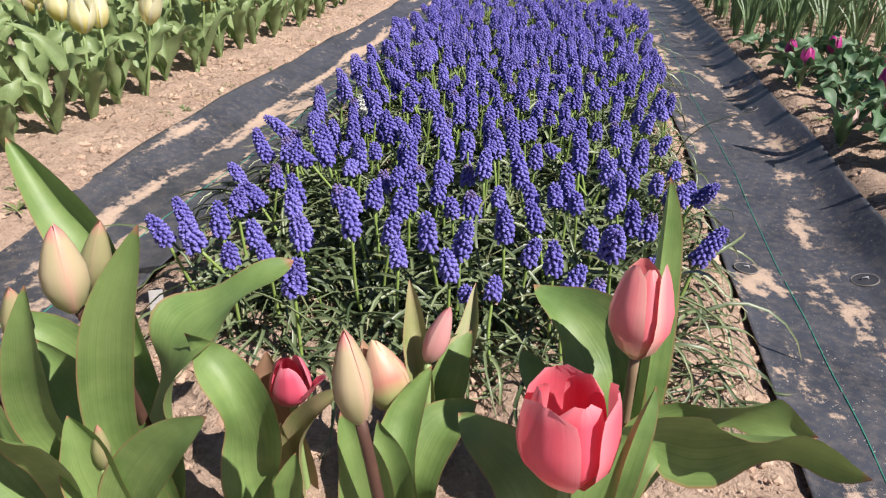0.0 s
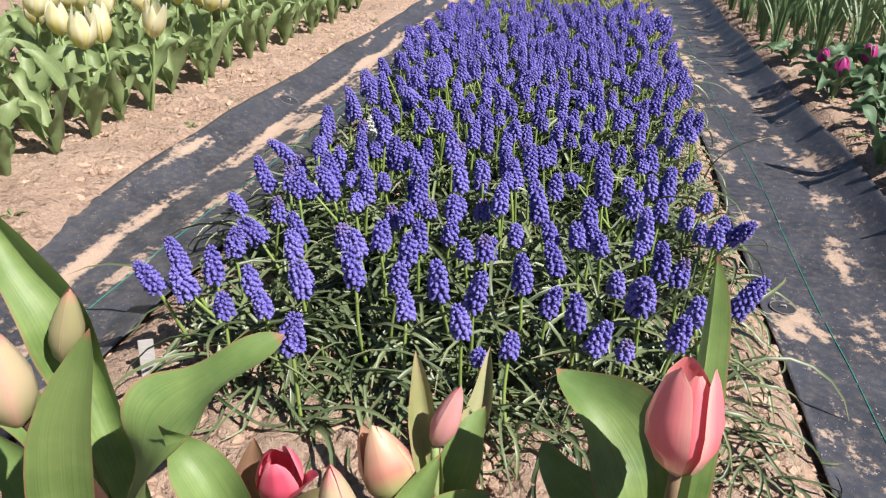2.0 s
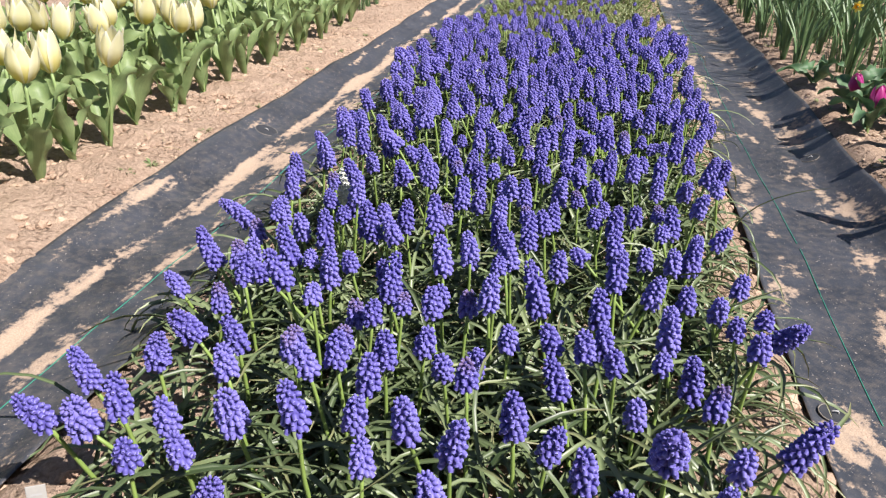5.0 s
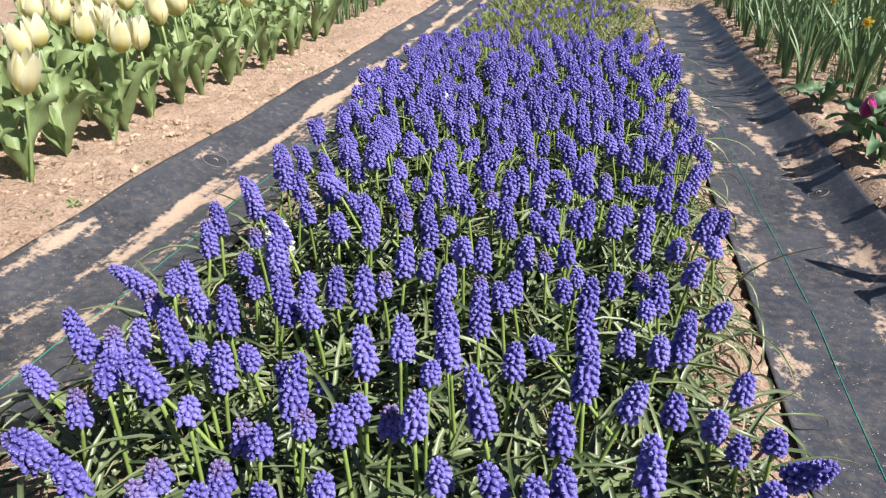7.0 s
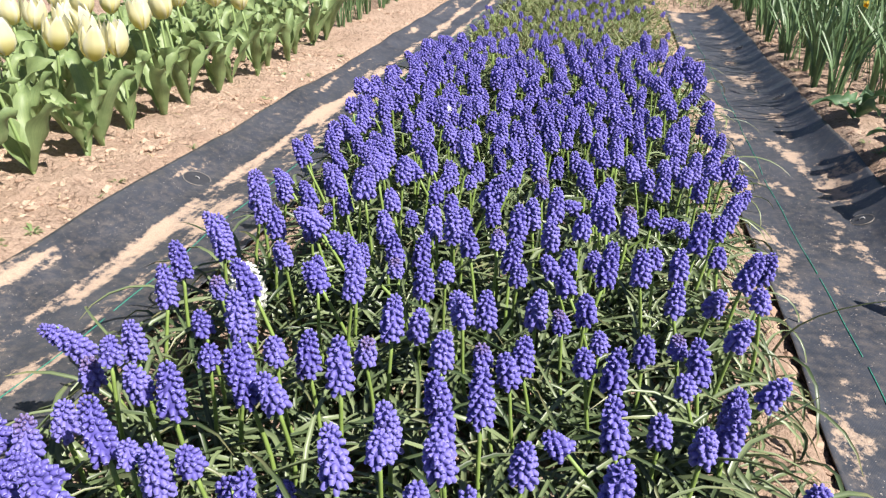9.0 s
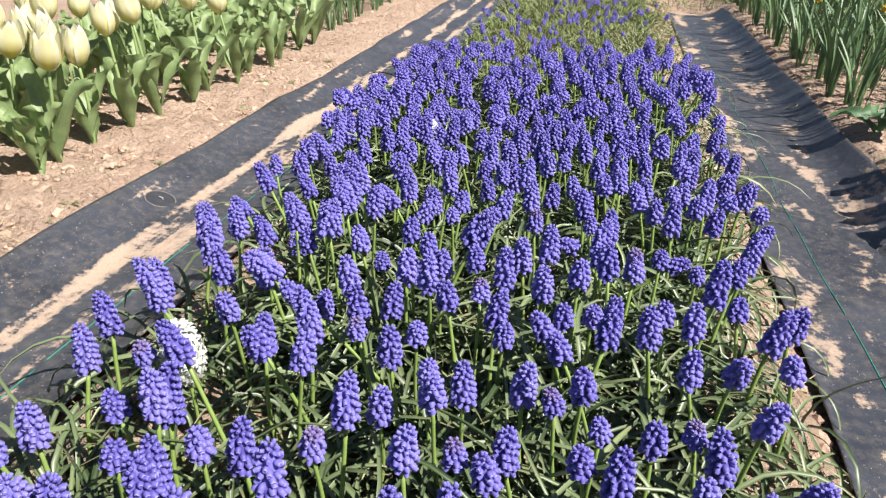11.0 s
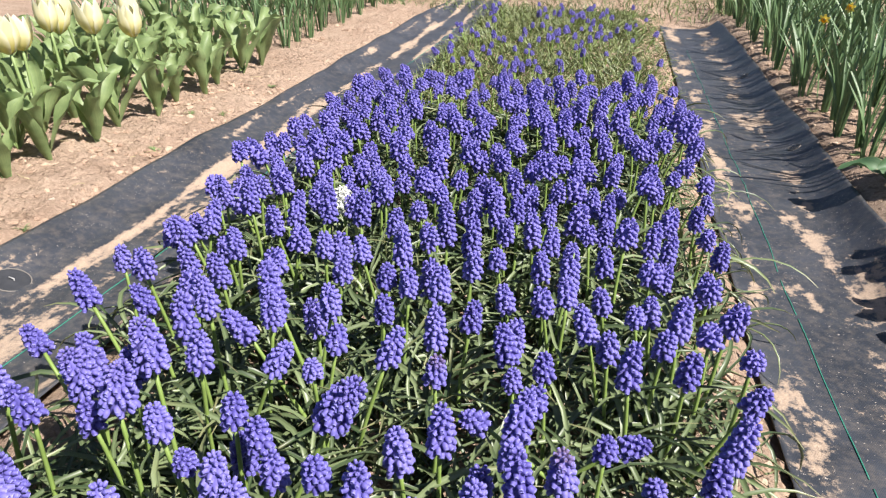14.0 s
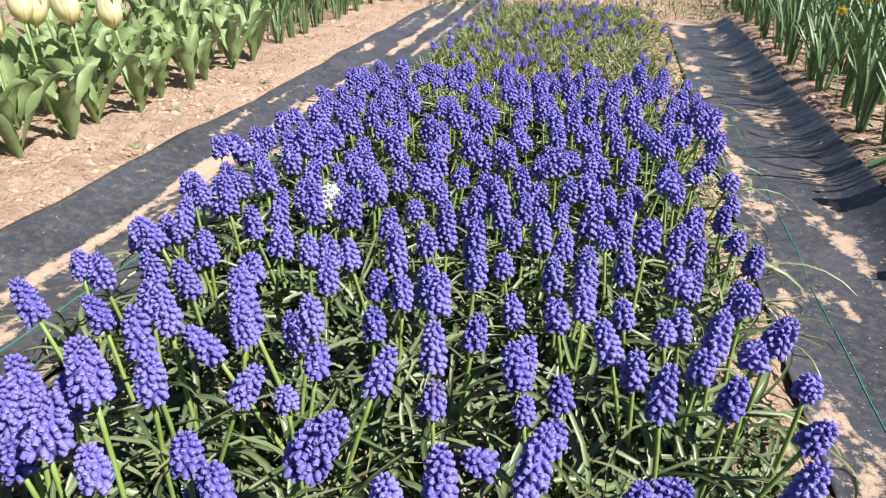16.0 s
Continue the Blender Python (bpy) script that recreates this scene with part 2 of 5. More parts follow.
CREAM = petal_material("cream_petal", (0.66, 0.58, 0.13), (0.79, 0.74, 0.42), (0.81, 0.79, 0.64), (0.82, 0.80, 0.69), 0.15, 0.5)
PURPLE = petal_material("purple_petal", (0.36, 0.06, 0.18), (0.44, 0.02, 0.20), (0.64, 0.12, 0.40), (0.52, 0.05, 0.26))
FADED = petal_material("faded_petal", (0.55, 0.5, 0.3), (0.72, 0.55, 0.50), (0.80, 0.68, 0.62), (0.72, 0.42, 0.42))
YELLOW = petal_material("yellow_petal", (0.7, 0.55, 0.06), (0.80, 0.66, 0.10), (0.82, 0.72, 0.18), (0.8, 0.68, 0.14))
ORANGE = petal_material("orange_cup", (0.75, 0.45, 0.03), (0.80, 0.42, 0.02), (0.82, 0.50, 0.03), (0.8, 0.42, 0.02))
THREAD = plain_material("green_thread", (0.02, 0.16, 0.12), (0.05, 0.28, 0.20), 120, 0.5)
PEG = plain_material("black_plastic", (0.022, 0.024, 0.029), (0.062, 0.064, 0.072), 60, 0.5)
DUSTY = plain_material("dusty_plastic_rim", (0.14, 0.13, 0.12), (0.26, 0.23, 0.20), 120, 0.7)
STEEL = plain_material("galvanised_wire", (0.35, 0.35, 0.36), (0.5, 0.5, 0.5), 90, 0.4)
TAG = plain_material("white_plastic", (0.28, 0.275, 0.265), (0.46, 0.45, 0.43), 60, 0.6)
INK = plain_material("faded_pencil", (0.36, 0.36, 0.37), (0.46, 0.46, 0.47), 200, 0.7)
STRAW = plain_material("dry_straw", (0.45, 0.36, 0.20), (0.58, 0.48, 0.29), 90, 0.6)


# ---- mesh tools ----
class Geo:
    """Vertices, faces, material slots and spans of one mesh."""

    def __init__(self):
        self.v, self.f, self.m, self.s, self.n = [], [], [], [], 0

    def add(self, v, f, slot=0, span=None):
        v = np.asarray(v, float).reshape(-1, 3)
        self.v.append(v)
        self.f.extend(tuple(i + self.n for i in q) for q in f)
        self.m.extend([slot] * len(f))
        self.s.append(np.zeros((len(v), 3)) if span is None else np.asarray(span, float))
        self.n += len(v)

    def mesh(self, name, *mats):
        me = bpy.data.meshes.new(name)
        me.from_pydata(np.concatenate(self.v).tolist(), [], self.f)
        for m in mats:
            me.materials.append(m)
        me.polygons.foreach_set("material_index", self.m)
        me.polygons.foreach_set("use_smooth", [True] * len(self.f))
        a = me.attributes.new("span", "FLOAT_VECTOR", "POINT")
        a.data.foreach_set("vector", np.concatenate(self.s).ravel())
        me.update()
        return me


def part(name, geo, mats, parent=None, label=""):
    """One mesh object, under a thing or a part."""
    mats = mats if isinstance(mats, tuple) else (mats,)
    ob = new(name, geo if isinstance(geo, bpy.types.Mesh) else geo.mesh(name, *mats))
    ob.parent = parent
    return tagged(ob, label)


def thing(name, at, label, category, group="", turn=0.0, size=1.0):
    """An Empty at the foot of a thing, to carry its parts."""
    e = new(name)
    e.empty_display_size = 0.02
    e.matrix_world = Matrix.LocRotScale(at, Euler((0, 0, turn)), (size, size, size))
    return tagged(e, label, category, group)


def curve_through(points, n):
    """n places on a smooth line through the points."""
    p = np.asarray(points, float)
    p = np.vstack([2 * p[0] - p[1], p, 2 * p[-1] - p[-2]])
    out = []
    for u in np.linspace(0, len(p) - 3 - 1e-6, n):
        i, t = int(u), u - int(u)
        a, b, c, d = p[i:i + 4]
        out.append(0.5 * (2 * b + (c - a) * t + (2 * a - 5 * b + 4 * c - d) * t * t + (3 * b - a - 3 * c + d) * t ** 3))
    return np.array(out)


def unit(a):
    return a / np.maximum(np.linalg.norm(a, axis=-1, keepdims=True), 1e-9)


def tube(geo, path, radii, seg=7, slot=0):
    path = np.asarray(path, float)
    n = len(path)
    tan = unit(np.gradient(path, axis=0))
    ref = np.array([0.3, 0.94, 0.1])
    a = unit(np.cross(tan, ref))
    b = np.cross(tan, a)
    ang = np.linspace(0, 2 * np.pi, seg, endpoint=False)
    r = np.broadcast_to(np.asarray(radii, float), (n,))
    v = path[:, None] + r[:, None, None] * (np.cos(ang)[None, :, None] * a[:, None] + np.sin(ang)[None, :, None] * b[:, None])
    f = [(i * seg + j, i * seg + (j + 1) % seg, (i + 1) * seg + (j + 1) % seg, (i + 1) * seg + j) for i in range(n - 1) for j in range(seg)]
    f.append(tuple(range(seg))[::-1])
    f.append(tuple((n - 1) * seg + j for j in range(seg)))
    geo.add(v.reshape(-1, 3), f, slot)


def blade(geo, path, widths, facing, cup=0.3, wave=0.0, waves=3.0, phase=0.0, across=5, twist=0.0, slot=0, ruffle=0.0):
    """A leaf: a strip along path, its upper side towards facing, hollowed by cup and waved at its margins."""
    path = np.asarray(path, float)
    n = len(path)
    tan = unit(np.gradient(path, axis=0))
    side = unit(np.cross(tan, np.broadcast_to(np.asarray(facing, float), tan.shape)))
    up = np.cross(side, tan)
    if twist:
        a = np.linspace(0, twist, n)[:, None]
        side, up = side * np.cos(a) + up * np.sin(a), up * np.cos(a) - side * np.sin(a)
    u = np.linspace(-1, 1, across)
    w = np.asarray(widths, float)[:, None] * 0.5
    t = np.linspace(0, 1, n)[:, None]
    lift = w * cup * u[None] ** 2 + wave * np.sin(2 * np.pi * waves * t + phase + 1.3 * np.sign(u)[None]) * np.abs(u)[None] ** 1.5 * np.sin(np.pi * t) ** 0.5
    w = w * (1 + ruffle * np.sin(2 * np.pi * waves * 0.8 * t + phase * 1.7 + 1.9 * np.sign(u)[None]) * np.sin(np.pi * t))
    v = path[:, None] + (w * u[None])[..., None] * side[:, None] + lift[..., None] * up[:, None]
    f = [(i * across + j, i * across + j + 1, (i + 1) * across + j + 1, (i + 1) * across + j) for i in range(n - 1) for j in range(across - 1)]
    span = np.stack([np.broadcast_to((u[None] + 1) / 2, (n, across)), np.broadcast_to(t, (n, across)), np.zeros((n, across))], -1)
    geo.add(v.reshape(-1, 3), f, slot, span.reshape(-1, 3))


def leaf_widths(n, width, base=0.45, full=0.42):
    """Widths of a tulip leaf from its clasping base to its tip."""
    t = np.linspace(0, 1, n)
    up = base + (1 - base) * np.sin(np.clip(t / full, 0, 1) * np.pi / 2)
    down = np.cos(np.clip((t - full) / (1 - full), 0, 1) * np.pi / 2) ** 0.75
    return np.maximum(width * up * down, 0.0006)


def petal_geo(height, radius, open_, turn, inner=False, lean=0.0, rng=None, tipcurl=0.0, pointed=False):
    """One petal of a tulip, its foot at the origin."""
    g = Geo()
    n, m = 11, 9
    v = np.linspace(0, 1, n)[:, None]
    u = np.linspace(-1, 1, m)[None]
    shut = np.interp(v, [0, .1, .3, .5, .75, .92, 1], [.22, .70, 1.0, .97, .64, .30, .03])
    wide = np.interp(v, [0, .1, .3, .5, .75, .92, 1], [.22, .66, .98, 1.05, 1.02, .98, .95 + tipcurl])
    r = radius * (shut * (1 - open_) + wide * open_) * (0.90 if inner else 1.0)
    loose = min(1.0, open_ * 2.2)
    rim = [1, 1, .96, .78, .46, .24, .03] if pointed else [1, 1, 1, 1, .95, .80, .34]
    half = radians(58 if inner else 65) * (1 - 0.22 * loose) * (np.interp(v, [0, .2, .5, .72, .88, .96, 1], rim) * loose + np.interp(v, [0, .8, .96, 1], [1, 1, .9, .5]) * (1 - loose))
    a = turn + u * half
    jitter = 0.0 if rng is None else rng.uniform(-0.03, 0.03)
    edge = -0.10 if inner else 0.07
    dip = height * 0.03 * np.abs(u) * np.sin(3.1 * v)
    x, y = r * np.cos(a) * (1 + edge * u ** 2), r * np.sin(a) * (1 + edge * u ** 2)
    crease = 1 + 0.05 * np.exp(-(u / 0.16) ** 2) * v + 0.018 * np.sin(9.0 * u + 3.0 * turn) * np.sin(3.0 * v) + 0.012 * np.sin(5.0 * v + 7.0 * turn) * u
    z = height * (v ** 0.92) * (0.96 if inner else 1.0) * (1 + jitter) - dip
    p = np.stack([x * crease, y * crease, z + 0 * u], -1)
    out = np.array([math.cos(turn), math.sin(turn), 0.0])
    p = p + (lean * height * v ** 2)[..., None] * out
    f = [(i * m + j, i * m + j + 1, (i + 1) * m + j + 1, (i + 1) * m + j) for i in range(n - 1) for j in range(m - 1)]
    span = np.stack([np.broadcast_to((u + 1) / 2, (n, m)), np.broadcast_to(v, (n, m)), np.zeros((n, m))], -1)
    g.add(p.reshape(-1, 3), f, 0, span.reshape(-1, 3))
    return g


def tulip_flower(parent, foot, axis, height, radius, open_, mat, seed, leans=(0, 0, 0, 0, 0, 0), label="", pointed=False, first=None):
    """Six petals round an axis, each a part of its tulip."""
    rng = random.Random(seed)
    q = Vector((0, 0, 1)).rotation_difference(Vector(axis).normalized())
    first = rng.uniform(0, 2) if first is None else radians(first)
    for k in range(6):
        inner = k % 2 == 1
        p = part("petal", petal_geo(height, radius, open_, first + k * math.pi / 3, inner, leans[k], rng, 0.0, pointed), mat, parent, label if k == 0 else "")
        p.matrix_basis = Matrix.LocRotScale(foot, q, None)


def tulip_leaf(parent, points, width, facing, mat=None, wave=0.004, waves=2.0, cup=0.35, twist=0.0, phase=0.0, label="", base=0.45, full=0.45, ruffle=0.2, n=22, across=9):
    path = curve_through(points, n)
    g = Geo()
    blade(g, path, leaf_widths(n, width, base, full), facing, cup, wave, waves, phase, across, twist, 0, ruffle)
    return part("leaf", g, mat or TULIP_LEAF, parent, label)


def tulip_stem(parent, points, radius=0.0035, mat=None, label=""):
    g = Geo()
    tube(g, curve_through(points, 9), np.linspace(radius * 1.2, radius, 9), 8)
    return part("stem", g, mat or TULIP_STEM, parent, label)


# ---- the ground ----
HEIGHTS = ((-4.0, 0.07), (-1.25, 0.068), (-1.05, 0.058), (-0.97, 0.046), (-0.92, 0.030), (-0.86, 0.004), (-0.80, -0.006), (-0.64, -0.006),
           (-0.57, 0.018), (-0.48, 0.030), (0.22, 0.030), (0.31, 0.020), (0.36, -0.004), (0.42, -0.008), (0.52, -0.008), (0.565, -0.005), (0.590, 0.003), (0.612, 0.018), (0.634, 0.038), (0.654, 0.054), (0.676, 0.064), (0.78, 0.070), (4.0, 0.07))


def lay(x, y):
    """The height of the land, without clods."""
    h = np.interp(x, [a for a, _ in HEIGHTS], [b for _, b in HEIGHTS])
    far = np.clip((np.asarray(y) - 5.2) / 0.5, 0, 1)
    return h * (1 - far) + 0.03 * far


def spread(parts):
    return np.concatenate([np.linspace(a, b, n, endpoint=False) for a, b, n in parts] + [[parts[-1][1]]])


def make_ground():
    xs = spread([(-400, -40, 5), (-40, -5, 7), (-5, -2.2, 10), (-2.2, -1.6, 24), (-1.6, -0.93, 92), (-0.93, -0.6, 24), (-0.6, 0.3, 70), (0.3, 1.1, 75), (1.1, 2.0, 30), (2.0, 5, 10), (5, 40, 7), (40, 400, 5)])
    ys = spread([(-400, -40, 5), (-40, -3, 7), (-3, 0.0, 14), (0.0, 1.0, 90), (1.0, 3.4, 215), (3.4, 5.8, 95), (5.8, 8, 30), (8, 40, 10), (40, 400, 6)])
    X, Y = np.meshgrid(xs, ys)
    Z = lay(X, Y)
    flat = np.exp(-((X + 0.768) / 0.185) ** 12) + np.exp(-((X - 0.503) / 0.168) ** 10)      # trodden, under the cloth
    near = (np.abs(X) < 2.2) & (Y > -0.5) & (Y < 7)
    add = np.zeros_like(Z)
    for i, j in zip(*np.nonzero(near)):
        p = Vector((X[i, j], Y[i, j], 0.0))
        rough = 1.3 if p.x > -0.56 and p.x < 0.62 and (p.y < 0.72 or p.x > 0.22) else 0.85
        add[i, j] = rough * (0.012 * noise.noise(p * 6.0) + 0.010 * noise.noise(p * 21.0) + 0.012 * max(0.0, noise.noise(p * 43.0)) + 0.009 * max(0.0, noise.noise(p * 74.0) - 0.08) - 0.004 * abs(noise.noise(p * 13.0)) - 0.010 * max(0.0, noise.noise(p * 31.0 + Vector((5, 5, 5))) - 0.15) + 0.004)
    Z = Z + add * (1 - np.clip(flat, 0, 1)) - 0.006 * np.clip(flat, 0, 1)
    ny, nx = X.shape
    g = Geo()
    f = [(i * nx + j, i * nx + j + 1, (i + 1) * nx + j + 1, (i + 1) * nx + j) for i in range(ny - 1) for j in range(nx - 1)]
    g.add(np.stack([X, Y, Z], -1).reshape(-1, 3), f)
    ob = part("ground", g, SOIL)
    return tagged(ob, "dry pale brown crumbly soil of the flower beds", "soil", kind="structure")


make_ground()


def make_cloth(x0, x1, y0, y1, mat, ripple, label, buried=0.0, folds=0.0):
    """A strip of ground cloth that lies in its furrow, wrinkled across, with a hem."""
    nx, ny = 46, int((y1 - y0) / 0.012)
    X, Y = np.meshgrid(np.linspace(x0, x1, nx), np.linspace(y0, y1, ny))
    wobble = np.array([0.008 * noise.noise(Vector((0, y * 3.1, x0))) for y in Y[:, 0]])
    X = X + wobble[:, None]
    Z = lay(X, Y) + 0.010 - (buried + buried * 2.4 * np.clip((1.6 - Y) / 0.6, 0, 1)) * np.clip((x0 + 0.05 + 0.05 * np.clip((1.6 - Y) / 0.6, 0, 1) - X) / 0.07, 0, 1)
    for i in range(ny):
        for j in range(nx):
            x, y = X[i, j], Y[i, j]
            p = Vector((x, y, 3.0))
            band = max(0.0, noise.noise(Vector((x * 1.5, y * 1.1, 9.0))) + ripple)
            Z[i, j] += 0.006 * noise.noise(p * 5.0) + 0.010 * noise.noise(Vector((x * 2.6, y * 1.5, 7.0))) + 0.0016 * noise.noise(Vector((x * 6.0, y * 7.0, 1.0)))
            Z[i, j] += (0.0025 * band + folds * math.exp(-((y - 3.15) / 0.34) ** 2)) * abs(noise.noise(Vector((x * 5.0 + 0.5 * y, y * 9.0, 5.0))))
    g = Geo()
    f = [(i * nx + j, i * nx + j + 1, (i + 1) * nx + j + 1, (i + 1) * nx + j) for i in range(ny - 1) for j in range(nx - 1)]
    g.add(np.stack([X, Y, Z], -1).reshape(-1, 3), f)
    ob = part("ground_cloth", g, mat)
    s = ob.modifiers.new("thickness", "SOLIDIFY")
    s.thickness, s.offset = 0.0016, 1.0
    tagged(ob, label, "ground cloth", kind="structure")
    return X, Y, Z


GRID_L = make_cloth(-0.945, -0.585, -0.7, 5.9, CLOTH_L, 0.05, "dark woven weed cloth dusted with sand in a furrow", 0.006)
GRID_R = make_cloth(0.350, 0.646, -0.7, 5.25, CLOTH_R, 0.05, "dark wrinkled woven weed cloth with sand patches", 0.0, 0.014)


def on_cloth(grid, x, y):
    X, Y, Z = grid
    i = min(len(Y) - 1, max(0, int(round((y - Y[0, 0]) / (Y[1, 0] - Y[0, 0])))))
    return float(np.interp(x, X[i], Z[i])) + 0.0018


def make_thread(grid, x, y0, y1, label):
    g = Geo()
    rng = random.Random(int(x * 100))
    y = y0
    while y < y1:
        run = min(rng.uniform(0.10, 0.5), y1 - y)
        pts = [(x + 0.0008 * noise.noise(Vector((0, q * 9, 4))), q, on_cloth(grid, x, q) + 0.0002) for q in np.linspace(y, y + run, max(3, int(run / 0.012)))]
        tube(g, pts, 0.0010, 4)
        y += run + rng.uniform(0.004, 0.035)
    return tagged(part("cloth_thread", g, THREAD), label, "thread", kind="structure")


make_thread(GRID_L, -0.704, -0.2, 5.0, "thin green marker thread woven into dark cloth")
make_thread(GRID_R, 0.442, -0.2, 4.6, "thin green marker thread woven into dark cloth")


# ---- front tulips ----
LIGHTWARD = (0.15, -0.75, 0.65)


def front_tulips():
    group = "pink tulips before the bed"
    # clump with two tall buds and many leaves
    a = thing("tulip", (0, 0, 0), "tall tulip with pink-tipped cream buds and broad green leaves", "tulip", group)
    foot = (-0.27, 0.33, 0.025)
    tulip_stem(a, [(-0.30, 0.37, 0.025), (-0.293, 0.335, 0.19), (-0.281, 0.284, 0.318)], 0.0046, DARK_STEM)
    tulip_flower(a, (-0.281, 0.280, 0.313), (-0.03, 0.05, 1), 0.067, 0.0156, 0.03, BUD, 1)
    tulip_leaf(a, [foot, (-0.288, 0.30, 0.161), (-0.264, 0.29, 0.291), (-0.23, 0.30, 0.378)], 0.040, (0.5, -0.7, 0.5), None, 0.003, 1.0, 0.3, full=0.55, ruffle=0.1)
    tulip_leaf(a, [foot, (-0.278, 0.355, 0.150), (-0.268, 0.378, 0.218), (-0.238, 0.418, 0.247), (-0.192, 0.468, 0.268)], 0.080, (-0.64, -0.76, 0.06), None, 0.013, 2.3, 0.25, 0.0, 1.1, ruffle=0.16, n=36, full=0.55)
    tulip_leaf(a, [(-0.33, 0.42, 0.03), (-0.402, 0.47, 0.176), (-0.414, 0.475, 0.254), (-0.455, 0.48, 0.308), (-0.496, 0.49, 0.362)], 0.056, (0.45, -0.8, 0.25), None, 0.005, 1.4, 0.9)
    tulip_leaf(a, [foot, (-0.322, 0.28, 0.179), (-0.312, 0.26, 0.279), (-0.301, 0.265, 0.341)], 0.036, (0.2, -0.9, 0.3), None, 0.003, 1.2, 0.4)
    tulip_leaf(a, [foot, (-0.313, 0.335, 0.152), (-0.346, 0.335, 0.191), (-0.382, 0.34, 0.236)], 0.055, LIGHTWARD, None, 0.004, 1.2, 0.4)
    # second bud on its own stem, a little behind
    b = thing("tulip", (0, 0, 0), "tulip bud, green flushed with pink, behind broad leaves", "tulip", group)
    tulip_stem(b, [(-0.38, 0.43, 0.03), (-0.40, 0.44, 0.13), (-0.405, 0.45, 0.222)], 0.004)
    tulip_flower(b, (-0.405, 0.45, 0.219), (0.25, 0.1, 1), 0.078, 0.0145, 0.04, GREENBUD, 2)
    tulip_leaf(b, [(-0.38, 0.43, 0.03), (-0.41, 0.44, 0.10), (-0.45, 0.43, 0.17), (-0.50, 0.41, 0.205)], 0.05, LIGHTWARD)
    # low young plants at the edge of the clump
    c = thing("tulip", (0, 0, 0), "young tulip with a small green bud among leaves", "tulip", group)
    tulip_stem(c, [(-0.35, 0.30, 0.03), (-0.36, 0.30, 0.15), (-0.353, 0.30, 0.262)], 0.0036)
    tulip_flower(c, (-0.353, 0.30, 0.259), (0.05, 0, 1), 0.055, 0.011, 0.0, GREENBUD, 3)
    tulip_leaf(c, [(-0.35, 0.30, 0.03), (-0.308, 0.26, 0.146), (-0.299, 0.23, 0.223), (-0.292, 0.20, 0.265)], 0.036, LIGHTWARD)
    tulip_leaf(c, [(-0.35, 0.30, 0.03), (-0.40, 0.30, 0.12), (-0.43, 0.30, 0.20), (-0.44, 0.31, 0.27)], 0.045, (0.4, -0.8, 0.4))
    d = thing("tulip", (0, 0, 0), "short tulip with a tiny bud and red-tipped leaf", "tulip", group)
    tulip_stem(d, [(-0.27, 0.28, 0.03), (-0.285, 0.275, 0.10), (-0.282, 0.27, 0.174)], 0.003)
    tulip_flower(d, (-0.282, 0.27, 0.172), (0.1, 0, 1), 0.047, 0.007, 0.0, GREENBUD, 4)
    tulip_leaf(d, [(-0.27, 0.28, 0.03), (-0.27, 0.272, 0.123), (-0.227, 0.27, 0.20), (-0.182, 0.268, 0.244)], 0.047, (0.2, -0.75, 0.6), None, 0.003, 1.2, 0.3)
    tulip_leaf(d, [(-0.27, 0.28, 0.03), (-0.282, 0.27, 0.135), (-0.287, 0.265, 0.194), (-0.297, 0.265, 0.228)], 0.042, (0.4, -0.8, 0.3), None, 0.003, 1.2, 0.6)
    tulip_leaf(d, [(-0.27, 0.28, 0.03), (-0.30, 0.25, 0.09), (-0.33, 0.22, 0.14), (-0.36, 0.19, 0.17)], 0.04, LIGHTWARD)
    # a lone waving leaf
    e = thing("tulip", (0, 0, 0), "flowerless tulip with a broad waving green leaf in soil", "tulip", group)
    tulip_leaf(e, [(-0.185, 0.35, 0.02), (-0.190, 0.347, 0.09), (-0.193, 0.348, 0.16), (-0.222, 0.362, 0.213), (-0.258, 0.372, 0.238)], 0.05, (0.25, -0.75, 0.6), None, 0.016, 2.0, 0.5, 0.25, ruffle=0.35)
    tulip_leaf(e, [(-0.185, 0.35, 0.02), (-0.165, 0.34, 0.07), (-0.155, 0.335, 0.12), (-0.15, 0.34, 0.15)], 0.03, (0.2, -0.8, 0.5), None, 0.004, 1.2, 0.6)
    # dwarf tulip that opens close to the ground
    f = thing("tulip", (0, 0, 0), "dwarf tulip, deep rose petals opening in brown bracts", "tulip", group)
    tulip_stem(f, [(-0.175, 0.41, 0.02), (-0.178, 0.407, 0.09), (-0.177, 0.405, 0.155)], 0.0045)
    tulip_flower(f, (-0.178, 0.405, 0.150), (0.05, -0.22, 1), 0.056, 0.0185, 0.30, ROSE, 7, (0.04, 0.02, 0.05, 0.62, 0.10, 0.05), "", False, -190)
    tulip_leaf(f, [(-0.175, 0.41, 0.03), (-0.195, 0.41, 0.102), (-0.209, 0.41, 0.148), (-0.206, 0.418, 0.195)], 0.050, (0.40, -0.85, 0.3), BRACT, 0.003, 1.5, 0.8, label="brown flushed bract")
    tulip_leaf(f, [(-0.175, 0.405, 0.03), (-0.172, 0.395, 0.10), (-0.152, 0.39, 0.150), (-0.125, 0.395, 0.180)], 0.032, (-0.3, -0.6, 0.8), GREENBRACT, 0.004, 1.5, 0.7, label="green and brown bract")
    tulip_leaf(f, [(-0.18, 0.405, 0.02), (-0.185, 0.395, 0.06), (-0.187, 0.39, 0.10), (-0.186, 0.39, 0.135)], 0.024, (0, -0.9, 0.3), GREENBRACT)
